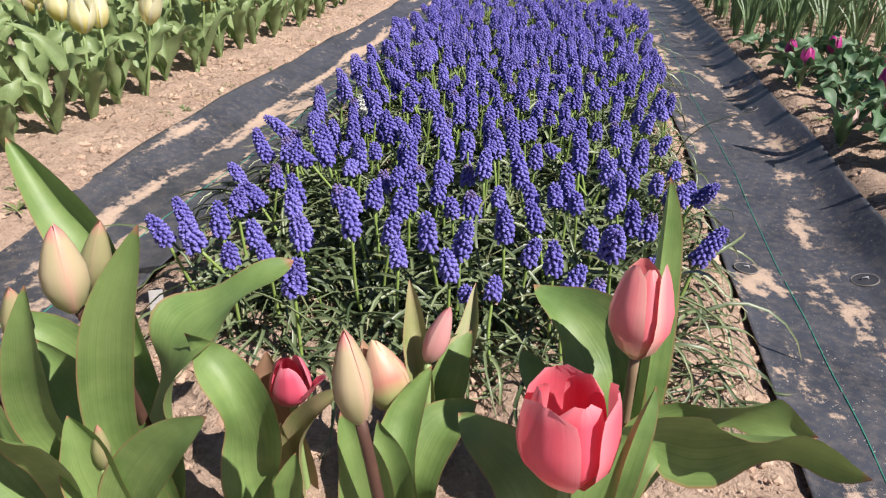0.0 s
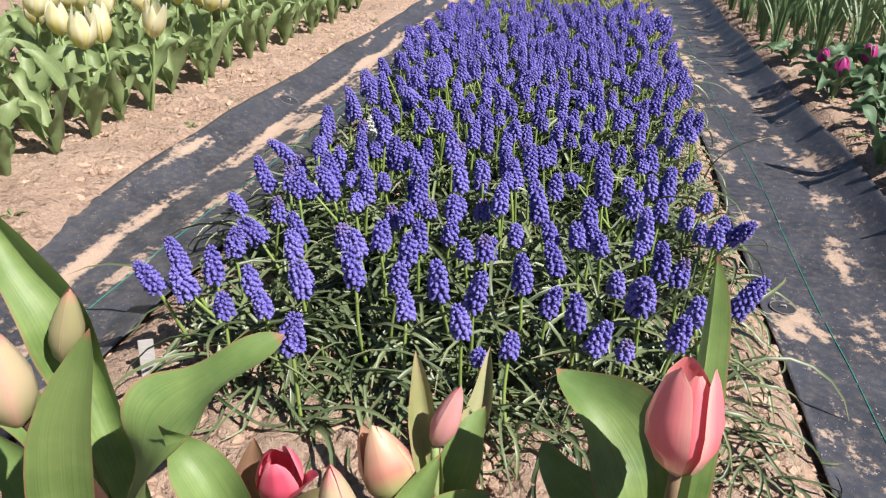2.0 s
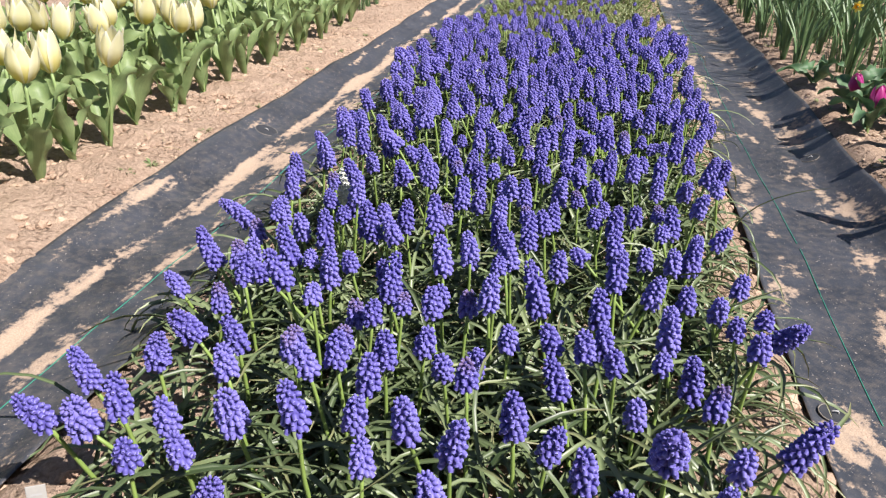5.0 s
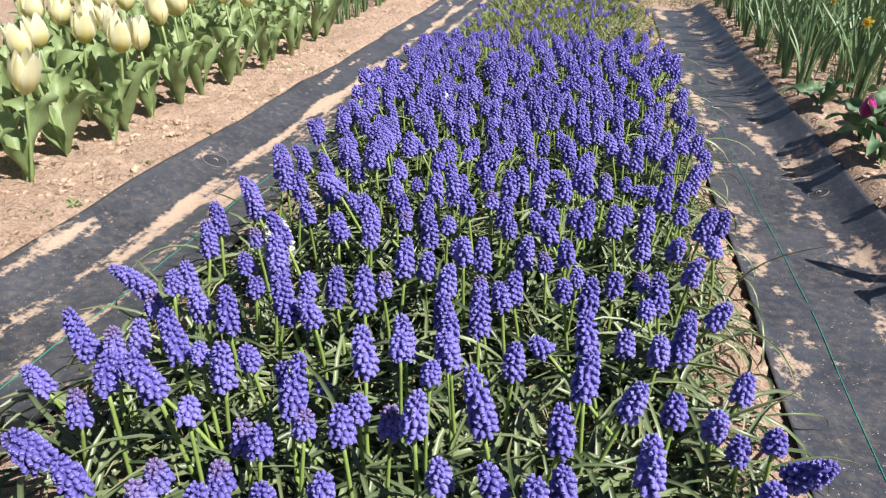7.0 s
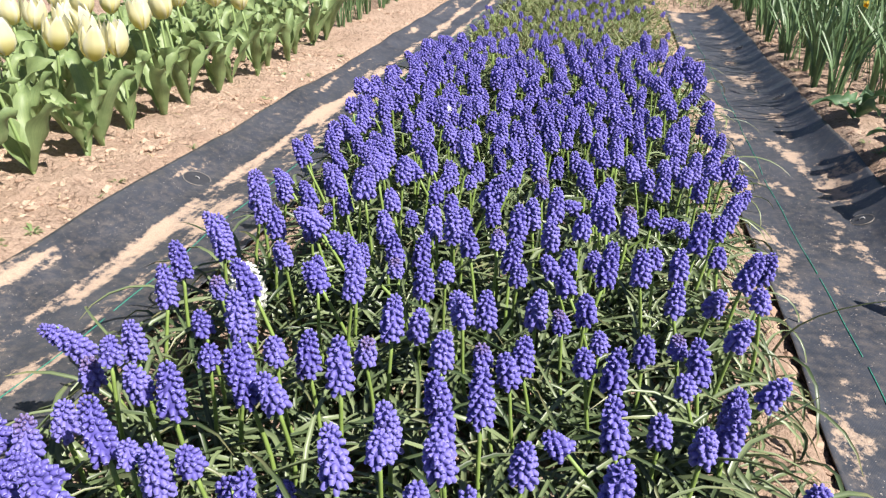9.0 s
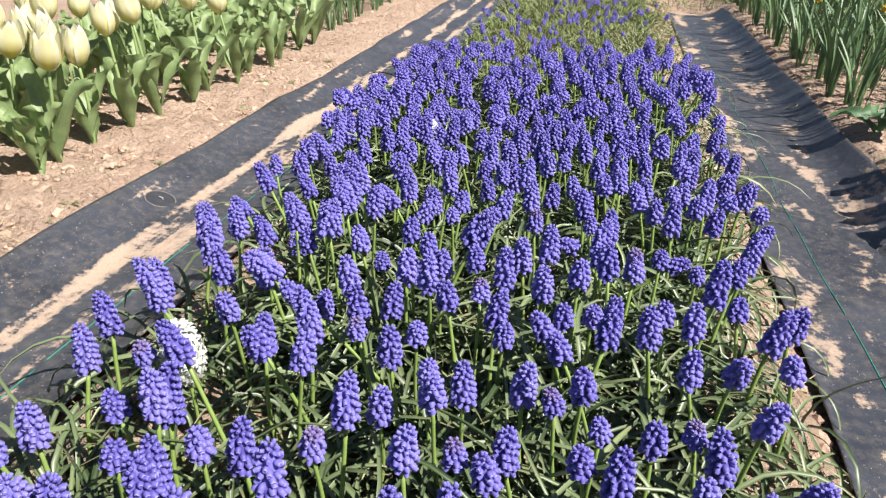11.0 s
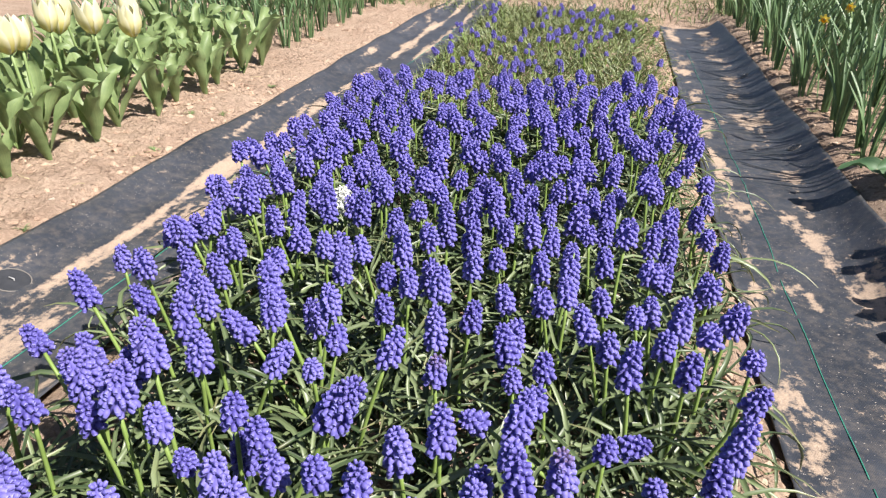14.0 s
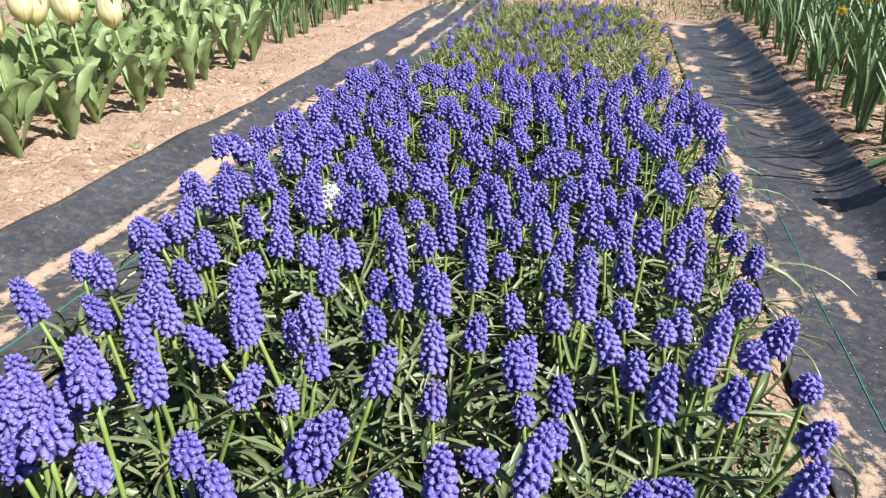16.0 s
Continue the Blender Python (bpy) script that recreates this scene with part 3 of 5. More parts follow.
    # tall cream bud on a dark stem
    h = thing("tulip", (0, 0, 0), "closed cream tulip bud on a dark red stem", "tulip", group)
    tulip_stem(h, [(-0.05, 0.285, 0.02), (-0.05, 0.275, 0.12), (-0.057, 0.268, 0.205), (-0.064, 0.262, 0.268)], 0.0042, DARK_STEM)
    tulip_flower(h, (-0.064, 0.261, 0.264), (-0.16, 0.14, 1), 0.068, 0.0130, 0.02, BUD, 8)
    tulip_leaf(h, [(-0.05, 0.285, 0.02), (-0.060, 0.285, 0.12), (-0.072, 0.285, 0.20), (-0.088, 0.29, 0.246)], 0.042, (0.2, -0.85, 0.5), None, 0.004, 1.5, 0.6)
    tulip_leaf(h, [(-0.05, 0.285, 0.02), (-0.045, 0.29, 0.12), (-0.052, 0.30, 0.19), (-0.066, 0.31, 0.226)], 0.034, (-0.2, -0.85, 0.5))
    # peach sheath
    i = thing("tulip", (0, 0, 0), "peach and green tulip bud still wrapped in its leaf", "tulip", group)
    tulip_stem(i, [(-0.085, 0.43, 0.02), (-0.084, 0.435, 0.08), (-0.085, 0.44, 0.138)], 0.0045)
    tulip_flower(i, (-0.086, 0.44, 0.128), (-0.34, 0.10, 1), 0.078, 0.0225, 0.0, PEACH, 9, (0, 0, 0.12, 0, 0, 0.05))
    # pink bud with bracts and broad leaves
    j = thing("tulip", (0, 0, 0), "small pink tulip bud between upright green leaves", "tulip", group)
    foot = (-0.055, 0.45, 0.02)
    tulip_stem(j, [foot, (-0.060, 0.465, 0.09), (-0.063, 0.48, 0.162)], 0.004)
    tulip_flower(j, (-0.063, 0.48, 0.158), (0.32, 0.15, 1), 0.067, 0.0120, 0.08, PALEPINK, 10)
    tulip_leaf(j, [foot, (-0.072, 0.485, 0.130), (-0.082, 0.51, 0.175), (-0.092, 0.527, 0.226)], 0.028, (0.3, -0.8, 0.4), GREENBRACT, 0.001, 1.0, 0.9, label="green and pink upright bract")
    tulip_leaf(j, [foot, (-0.044, 0.52, 0.104), (-0.029, 0.56, 0.141), (-0.032, 0.605, 0.186)], 0.030, (-0.3, -0.8, 0.4), GREENBRACT, 0.001, 1.0, 0.9)
    tulip_leaf(j, [foot, (-0.055, 0.47, 0.09), (-0.041, 0.50, 0.138), (-0.025, 0.53, 0.170)], 0.044, (-0.1, -0.8, 0.5))
    tulip_leaf(j, [(-0.06, 0.40, 0.02), (-0.07, 0.385, 0.085), (-0.073, 0.42, 0.138), (-0.052, 0.45, 0.178)], 0.038, (0.2, -0.8, 0.5), None, 0.003, 1.4, 0.6)
    tulip_leaf(j, [(-0.06, 0.41, 0.02), (-0.058, 0.40, 0.075), (-0.042, 0.43, 0.120), (-0.008, 0.46, 0.133)], 0.056, (0.1, -0.65, 0.75), None, 0.005, 1.4, 0.4)
    # the open pink tulip and its half-open neighbour
    k = thing("tulip", (0, 0, 0), "fully open coral-pink tulip cup above broad leaves", "tulip", group)
    foot = (0.075, 0.30, 0.02)
    tulip_stem(k, [foot, (0.078, 0.285, 0.12), (0.077, 0.278, 0.224)], 0.0052)
    tulip_flower(k, (0.077, 0.278, 0.224), (-0.04, 0.04, 1), 0.078, 0.0315, 0.84, PINK, 14, (0.02, -0.02, 0.05, -0.03, 0.0, -0.02), "", False, -126)
    tulip_leaf(k, [foot, (0.063, 0.29, 0.175), (0.026, 0.31, 0.211), (-0.007, 0.33, 0.226)], 0.05, (-0.1, -0.6, 0.8))
    tulip_leaf(k, [foot, (0.101, 0.272, 0.20), (0.114, 0.28, 0.264), (0.129, 0.30, 0.296)], 0.030, (0.75, -0.6, 0.2), None, 0.001, 1.0, 0.9)
    tulip_leaf(k, [foot, (0.123, 0.33, 0.205), (0.181, 0.35, 0.217), (0.239, 0.345, 0.227), (0.282, 0.31, 0.233)], 0.070, (-0.1, -0.9, -0.32), None, 0.009, 2.2, 0.35, ruffle=0.3)
    tulip_leaf(k, [foot, (0.136, 0.36, 0.185), (0.187, 0.385, 0.211), (0.235, 0.4, 0.204), (0.281, 0.4, 0.191)], 0.060, (0.0, -0.9, -0.15), None, 0.009, 2.2, 0.3, 0, 1.0, ruffle=0.35)
    m = thing("tulip", (0, 0, 0), "half-open coral tulip with one tall upright leaf", "tulip", group)
    foot = (0.115, 0.40, 0.02)
    tulip_stem(m, [foot, (0.124, 0.388, 0.14), (0.124, 0.38, 0.27)], 0.004, RED_STEM)
    tulip_flower(m, (0.124, 0.380, 0.262), (0.03, 0.22, 1), 0.076, 0.0225, 0.44, CORAL, 17, (0.05, 0, 0.03, 0, 0.06, 0), "", False, -140)
    tulip_leaf(m, [foot, (0.136, 0.42, 0.190), (0.141, 0.46, 0.304), (0.142, 0.476, 0.379)], 0.044, (0.8, -0.6, 0.1), None, 0.001, 1.0, 0.8)
    tulip_leaf(m, [foot, (0.117, 0.41, 0.190), (0.089, 0.44, 0.243), (0.038, 0.474, 0.265)], 0.070, (0.2, -0.75, 0.6), None, 0.011, 1.6, 0.4)
    tulip_leaf(m, [foot, (0.085, 0.41, 0.150), (0.052, 0.43, 0.185), (0.033, 0.45, 0.210)], 0.046, (0.4, -0.7, 0.5))


front_tulips()


# ---- grape hyacinths ----
def floret_head(seed, length, radius, count, dried=0.0, seg=6, lips=True, plump=1.0):
    """A raceme of small bells round the z axis, from z = 0 up."""
    rng = random.Random(seed)
    g = Geo()
    bend, sway = rng.uniform(0, 6.28), rng.uniform(0.0, 3.2)
    ang = np.linspace(0, 2 * np.pi, seg, endpoint=False)
    prof = ((0.35, 0.0), (0.95, 0.28), (1.0, 0.60), (0.74, 0.90), (0.62, 1.0))
    core = np.array([0.0, 0.06, 0.35, 0.7, 0.92])
    tube(g, [(math.cos(bend) * sway * (length * q) ** 2, math.sin(bend) * sway * (length * q) ** 2, length * q) for q in core], np.array([0.30, 0.58, 0.66, 0.48, 0.16]) * radius, 8)
    for i in range(count):
        u = (i + 0.5) / count
        u = u ** 0.92
        a = i * 2.39996 + rng.uniform(-0.3, 0.3)
        e = radians(np.interp(u, [0, 0.5, 0.85, 1], [-50, -25, 10, 70])) + rng.uniform(-0.15, 0.15)
        small = np.interp(u, [0, 0.6, 1], [1.0, 0.88, 0.5]) * rng.uniform(0.9, 1.1)
        ln, rr = 0.0068 * small * plump, 0.00285 * small * plump
        rad = np.array([math.cos(a), math.sin(a), 0.0])
        ax = math.cos(e) * rad + math.sin(e) * np.array([0, 0, 1.0])
        reach = radius * np.interp(u, [0, 0.12, 0.35, 0.7, 0.9, 1], [0.86, 1.0, 0.99, 0.86, 0.62, 0.30]) * rng.uniform(0.91, 1.09)
        c = rad * max(0.0, reach - ln * math.cos(e)) + np.array([0, 0, length * u - ln * math.sin(e) * 0.6])
        c = c + np.array([math.cos(bend), math.sin(bend), 0.0]) * sway * (length * u) ** 2
        s = np.array([-math.sin(a), math.cos(a), 0.0])
        t = np.cross(ax, s)
        rings = [c + ax * ln * h + rr * r * (np.cos(ang)[:, None] * s + np.sin(ang)[:, None] * t) for r, h in prof]
        dry = dried * np.clip((u - 0.55) * 3, 0, 1)
        v = np.vstack([c[None], *rings])
        sp = np.zeros((len(v), 3))
        sp[:, 0] = dry
        sp[:, 1] = [0] + [h for _, h in prof for _ in range(seg)]
        f = [(0, 1 + (j + 1) % seg, 1 + j) for j in range(seg)]
        f += [(1 + k * seg + j, 1 + k * seg + (j + 1) % seg, 1 + (k + 1) * seg + (j + 1) % seg, 1 + (k + 1) * seg + j) for k in range(3) for j in range(seg)]
        g.add(v, f, 0, sp)
        if not lips:
            continue
        lip = np.vstack([rings[3], rings[4], (c + ax * ln * 0.9)[None]])
        lf = [(j, (j + 1) % seg, seg + (j + 1) % seg, seg + j) for j in range(seg)]
        g.add(lip, lf, 1)
        g.add(np.vstack([rings[4], (c + ax * ln * 0.86)[None]]), [(j, (j + 1) % seg, seg) for j in range(seg)], 0, np.tile([0.12 + dry, 0.0, 0], (seg + 1, 1)))
    return g


class Head:
    """One form of flower head, from its lowest florets at z = 0 up the z axis."""

    def __init__(self, seed, length, radius, count, dried=0.0, far=False):
        self.length = length
        if far:
            length, radius = length * 0.84, radius * 1.12
        h = floret_head(seed, length, radius, int(count * (0.9 if far else 1.2)), dried, 4 if far else 5, not far, 1.25 if far else 1.2)
        tube(h, [(0, 0, -0.002), (0, 0, length * 0.45), (0, 0, length * 0.85)], (0.0021, 0.0014, 0.0008), 5, 2)
        self.mesh = h.mesh("flower_head", BLUE, BLUE_RIM, MUSCARI_STEM)


def head_forms(first, sizes, girth, dried=0.0, far=False):
    return [Head(first + k, s, girth + 0.05 * s, int((14 + 1150 * s) * (girth / 0.0112) ** 1.5), dried, far) for k, s in enumerate(sizes)]


SIZES = (0.027, 0.033, 0.039, 0.045, 0.052, 0.059, 0.067, 0.076, 0.042, 0.049)
FRESH = head_forms(100, SIZES, 0.0103)
FADING = head_forms(130, (0.033, 0.042, 0.050, 0.058, 0.068), 0.0104, 0.95)
STOUT = head_forms(150, (0.046, 0.056, 0.066, 0.076), 0.0138, 0.12)
DISTANT = head_forms(100, SIZES[1:6], 0.0112, 0.0, True)
SPIKE_LABELS = {"fresh": "blue grape hyacinth spike standing over narrow green leaves", "leaning": "slender violet-blue grape hyacinth leaning out of the bed",
                "fading": "fading grape hyacinth with a dull purple tip", "stout": "stout violet-blue grape hyacinth head with crowded florets"}
FEET = []


def stalk(mid, length, lean, rng, geo=None):
    """The pose of a head with its middle at mid, and a stem from the ground to it, in the frame of its foot."""
    axis = Vector((math.sin(lean), rng.gauss(0, 0.13), math.cos(lean))).normalized()
    base = Vector(mid) - axis * length * 0.48
    rise = base.z - 0.03
    fx = min(0.275, max(-0.535, base.x - math.tan(max(-0.9, min(0.9, lean))) * rise * 0.75 + rng.gauss(0, 0.010)))
    fy = base.y - axis.y * rise * 0.6 + rng.gauss(0, 0.010)
    foot = Vector((fx, fy, float(lay(fx, fy))))
    bow = Vector((rng.uniform(-0.006, 0.006), rng.uniform(-0.006, 0.006), 0))
    path = curve_through([(0, 0, -0.012), tuple((base - foot) * 0.5 - axis * length * 0.1 + bow), tuple(base - foot + axis * 0.002)], 8)
    g = geo or Geo()
    tube(g, path if geo is None else path + np.array(foot), np.linspace(0.0027, 0.0021, 8) * (0.85 + 4.0 * length), 6, 0 if geo is None else 2)
    return foot, axis, base, g


def spikes(kind, rows):
    """Flower spikes: the middle of each head, its length in millimetres and its lean to the side in degrees."""
    forms = {"fading": FADING, "stout": STOUT}.get(kind, FRESH)
    for x, y, z, length, lean in rows:
        rng = random.Random(int(x * 1000) * 7919 + int(y * 1000))
        want = length * 0.00088
        near = sorted(forms, key=lambda f: abs(f.length - want))[:2]
        form = near[0] if abs(near[0].length - want) < 0.003 else rng.choice(near)
        turned = radians(lean) + rng.gauss(0, 0.07)
        foot, axis, base, g = stalk((x, y, z), want, turned, rng)
        e = new("grape_hyacinth")
        e.empty_display_size = 0.01
        e.matrix_basis = Matrix.Translation(foot)
        tagged(e, SPIKE_LABELS["leaning" if kind == "fresh" and abs(lean) >= 25 else kind], "grape hyacinth", "grape hyacinths in the bed")
        part("stem", g, MUSCARI_STEM, e)
        head = part("flower_head", form.mesh, (), e)
        k = want / form.length
        spin = Vector((0, 0, 1)).rotation_difference(axis) @ Euler((0, 0, rng.uniform(0, 6.28))).to_quaternion()
        head.matrix_basis = Matrix.LocRotScale(base - foot, spin, (0.5 + 0.5 * k, 0.5 + 0.5 * k, k))
        FEET.append((foot.x, foot.y))
        HEADS.append((x, y))


HEADS = []
# bed from 0.61 to 0.77 m
spikes("fresh", ((-0.044, 0.610, 0.168, 23, 0), (-0.075, 0.665, 0.173, 50, 5), (-0.369, 0.666, 0.154, 40, 0), (-0.477, 0.683, 0.173, 58, -15), (-0.019, 0.686, 0.134, 36, 0), (-0.330, 0.689, 0.148, 40, -25), (0.081, 0.701, 0.150, 49, 15), (-0.149, 0.703, 0.161, 41, 0), (-0.402, 0.708, 0.184, 56, 0), (-0.215, 0.709, 0.202, 61, 0), (0.170, 0.709, 0.163, 50, 15), (-0.355, 0.712, 0.166, 44, -15), (-0.066, 0.717, 0.183, 68, 12), (0.053, 0.726, 0.165, 53, 0), (-0.118, 0.744, 0.178, 71, 0), (-0.170, 0.746, 0.174, 49, 0), (-0.014, 0.754, 0.194, 59, 0), (0.194, 0.770, 0.158, 43, 0)))
# bed from 0.77 to 0.90 m
spikes("fresh", ((0.021, 0.774, 0.147, 46, 15), (-0.496, 0.776, 0.152, 63, -15), (-0.166, 0.782, 0.194, 53, 10), (-0.326, 0.785, 0.184, 46, 0), (-0.239, 0.796, 0.190, 46, 0), (0.256, 0.801, 0.166, 70, 26), (-0.214, 0.818, 0.194, 49, 0), (-0.338, 0.833, 0.185, 58, 0), (-0.165, 0.834, 0.190, 55, 0), (-0.102, 0.835, 0.176, 37, 0), (0.102, 0.841, 0.144, 42, 0), (-0.126, 0.858, 0.190, 41, 0), (0.017, 0.861, 0.162, 57, -15), (-0.072, 0.869, 0.163, 47, 0), (0.076, 0.870, 0.185, 37, 0), (0.045, 0.894, 0.184, 43, 0), (0.162, 0.896, 0.157, 64, 0), (-0.199, 0.902, 0.190, 35, 0)))
# bed from 0.91 to 0.99 m
spikes("fresh", ((0.006, 0.907, 0.178, 42, -20), (0.130, 0.908, 0.165, 28, 0), (-0.042, 0.922, 0.162, 39, 0), (-0.283, 0.926, 0.190, 30, 0), (0.066, 0.928, 0.170, 49, 0), (0.231, 0.931, 0.185, 38, 0), (-0.331, 0.938, 0.211, 62, -15), (-0.137, 0.939, 0.188, 45, 0), (-0.381, 0.944, 0.203, 47, 0), (-0.070, 0.946, 0.207, 54, 0), (0.141, 0.965, 0.172, 71, 0), (-0.197, 0.966, 0.198, 73, 0), (-0.389, 0.982, 0.183, 56, -40), (-0.137, 0.982, 0.173, 34, 0), (0.277, 0.987, 0.168, 59, 45), (0.061, 0.992, 0.172, 60, 0), (-0.210, 0.993, 0.185, 71, 0), (-0.016, 0.995, 0.189, 82, 0)))
# bed from 0.99 to 1.09 m
spikes("fresh", ((-0.066, 0.995, 0.218, 27, 0), (-0.517, 0.996, 0.136, 47, -20), (-0.293, 1.006, 0.182, 69, 0), (-0.321, 1.014, 0.190, 26, 0), (-0.268, 1.019, 0.188, 35, 0), (-0.359, 1.025, 0.197, 68, -25), (-0.484, 1.030, 0.175, 71, -35), (-0.145, 1.034, 0.202, 61, 0), (0.261, 1.042, 0.155, 29, 0), (0.231, 1.044, 0.137, 35, 0), (-0.062, 1.045, 0.210, 54, 0), (-0.111, 1.048, 0.208, 35, 0), (0.127, 1.055, 0.170, 53, 15), (0.077, 1.055, 0.193, 63, 0), (0.210, 1.058, 0.153, 48, 0), (0.169, 1.061, 0.161, 40, 0), (-0.435, 1.068, 0.160, 49, 0), (-0.069, 1.090, 0.190, 59, 0)))
# bed from 1.09 to 1.18 m
spikes("fresh", ((0.002, 1.092, 0.174, 51, 0), (-0.329, 1.092, 0.195, 67, 0), (-0.367, 1.096, 0.193, 50, 0), (0.081, 1.100, 0.163, 38, 0), (-0.123, 1.108, 0.177, 65, 0), (-0.236, 1.111, 0.193, 49, 0), (-0.269, 1.116, 0.201, 71, -10), (0.028, 1.117, 0.180, 29, -50), (0.244, 1.119, 0.156, 38, 0), (-0.419, 1.129, 0.200, 35, 0), (-0.180, 1.140, 0.212, 61, 0), (-0.044, 1.144, 0.196, 65, 0), (-0.084, 1.147, 0.191, 60, 0), (-0.286, 1.150, 0.190, 63, 0), (0.078, 1.153, 0.178, 60, 0), (-0.324, 1.153, 0.193, 29, 0), (0.161, 1.170, 0.158, 48, 0), (-0.508, 1.175, 0.170, 71, -25)))
# bed from 1.19 to 1.27 m
spikes("fresh", ((-0.440, 1.188, 0.172, 57, 0), (-0.271, 1.190, 0.183, 34, 0), (0.125, 1.204, 0.140, 40, 0), (-0.243, 1.204, 0.172, 62, 0), (-0.319, 1.207, 0.214, 56, 0), (0.192, 1.207, 0.150, 70, 8), (-0.096, 1.207, 0.198, 51, 0), (-0.366, 1.210, 0.190, 35, 0), (-0.028, 1.211, 0.182, 44, 0), (0.076, 1.233, 0.183, 56, 0), (0.046, 1.241, 0.183, 36, 0), (-0.338, 1.243, 0.183, 82, 0), (-0.018, 1.248, 0.175, 50, 0), (0.148, 1.249, 0.165, 29, 0), (-0.162, 1.249, 0.201, 58, 0), (0.199, 1.255, 0.129, 72, 0), (0.238, 1.271, 0.154, 45, 25), (-0.088, 1.272, 0.210, 49, 0)))
# bed from 1.28 to 1.38 m
spikes("fresh", ((-0.139, 1.278, 0.178, 46, 0), (0.060, 1.290, 0.178, 27, 0), (-0.357, 1.293, 0.203, 57, -25), (0.167, 1.296, 0.161, 61, 0), (-0.473, 1.305, 0.171, 64, 0), (-0.272, 1.305, 0.209, 45, -15), (-0.224, 1.306, 0.205, 46, 0), (0.110, 1.309, 0.162, 40, 0), (-0.069, 1.324, 0.179, 55, 0), (-0.014, 1.335, 0.183, 62, 0), (-0.107, 1.338, 0.178, 30, 0), (0.210, 1.339, 0.177, 49, 0), (0.044, 1.339, 0.186, 48, 0), (-0.151, 1.352, 0.194, 56, 0), (-0.291, 1.353, 0.185, 52, 0), (-0.490, 1.363, 0.177, 65, 0), (-0.130, 1.378, 0.195, 28, 0), (-0.247, 1.379, 0.198, 75, 0)))
# bed from 1.39 to 1.46 m
spikes("fresh", ((-0.440, 1.391, 0.205, 80, 0), (-0.354, 1.393, 0.188, 45, 0), (0.014, 1.396, 0.188, 39, -25), (0.147, 1.409, 0.172, 47, 0), (-0.207, 1.411, 0.200, 49, 0), (-0.284, 1.417, 0.200, 38, -40), (-0.044, 1.417, 0.180, 35, 0), (0.197, 1.425, 0.168, 49, 15), (-0.459, 1.431, 0.187, 74, 0), (0.248, 1.432, 0.173, 34, 0), (-0.006, 1.438, 0.185, 42, -20), (0.067, 1.445, 0.193, 65, 12), (0.107, 1.449, 0.191, 57, 0), (-0.388, 1.450, 0.205, 53, 0), (-0.057, 1.451, 0.190, 54, 0), (-0.230, 1.454, 0.211, 51, 0), (-0.116, 1.458, 0.198, 46, 0)))
# bed from 1.46 to 1.53 m
spikes("fresh", ((0.015, 1.463, 0.185, 35, 0), (-0.184, 1.470, 0.173, 52, 0), (0.047, 1.479, 0.180, 28, 0), (-0.144, 1.480, 0.208, 58, 0), (0.242, 1.484, 0.183, 65, 12), (0.157, 1.492, 0.178, 51, 0), (0.124, 1.498, 0.183, 32, 0), (-0.013, 1.503, 0.200, 54, 0), (-0.439, 1.508, 0.200, 61, 0), (-0.179, 1.513, 0.200, 46, 0), (-0.059, 1.514, 0.206, 61, 0), (-0.095, 1.523, 0.213, 36, 0), (-0.215, 1.529, 0.193, 27, 0), (0.273, 1.531, 0.167, 56, 15), (0.028, 1.532, 0.203, 40, 0), (0.182, 1.533, 0.209, 66, 5), (-0.137, 1.535, 0.195, 41, 0)))
# bed from 1.54 to 1.61 m
spikes("fresh", ((-0.379, 1.544, 0.210, 47, 0), (-0.251, 1.550, 0.210, 38, -15), (0.059, 1.555, 0.211, 53, 0), (0.214, 1.556, 0.165, 32, 0), (-0.162, 1.559, 0.206, 37, 0), (-0.327, 1.559, 0.195, 38, 0), (-0.187, 1.568, 0.221, 37, 0), (-0.429, 1.568, 0.208, 54, 0), (0.026, 1.572, 0.183, 33, 0), (-0.047, 1.581, 0.195, 56, 0), (-0.194, 1.586, 0.158, 58, 0), (0.050, 1.591, 0.200, 38, 0), (0.167, 1.591, 0.188, 23, 0), (-0.013, 1.605, 0.202, 57, 0), (-0.322, 1.614, 0.210, 50, 0)))
# bed from 1.62 to 1.74 m
spikes("fresh", ((0.219, 1.623, 0.180, 41, 0), (-0.374, 1.628, 0.203, 60, 0), (-0.256, 1.631, 0.228, 51, 0), (0.049, 1.636, 0.203, 58, 0), (0.127, 1.640, 0.180, 27, 0), (0.008, 1.643, 0.185, 30, -60), (-0.153, 1.655, 0.208, 24, 0), (0.240, 1.658, 0.190, 65, 15), (-0.190, 1.661, 0.210, 42, 30), (-0.480, 1.667, 0.183, 43, -40), (0.060, 1.676, 0.193, 33, 0), (0.156, 1.677, 0.155, 32, 70), (-0.310, 1.692, 0.220, 60, 0), (-0.089, 1.708, 0.207, 51, 20), (0.034, 1.710, 0.188, 27, 0), (-0.151, 1.717, 0.203, 34, 0), (-0.268, 1.724, 0.197, 51, -30), (0.267, 1.736, 0.183, 38, 20)))
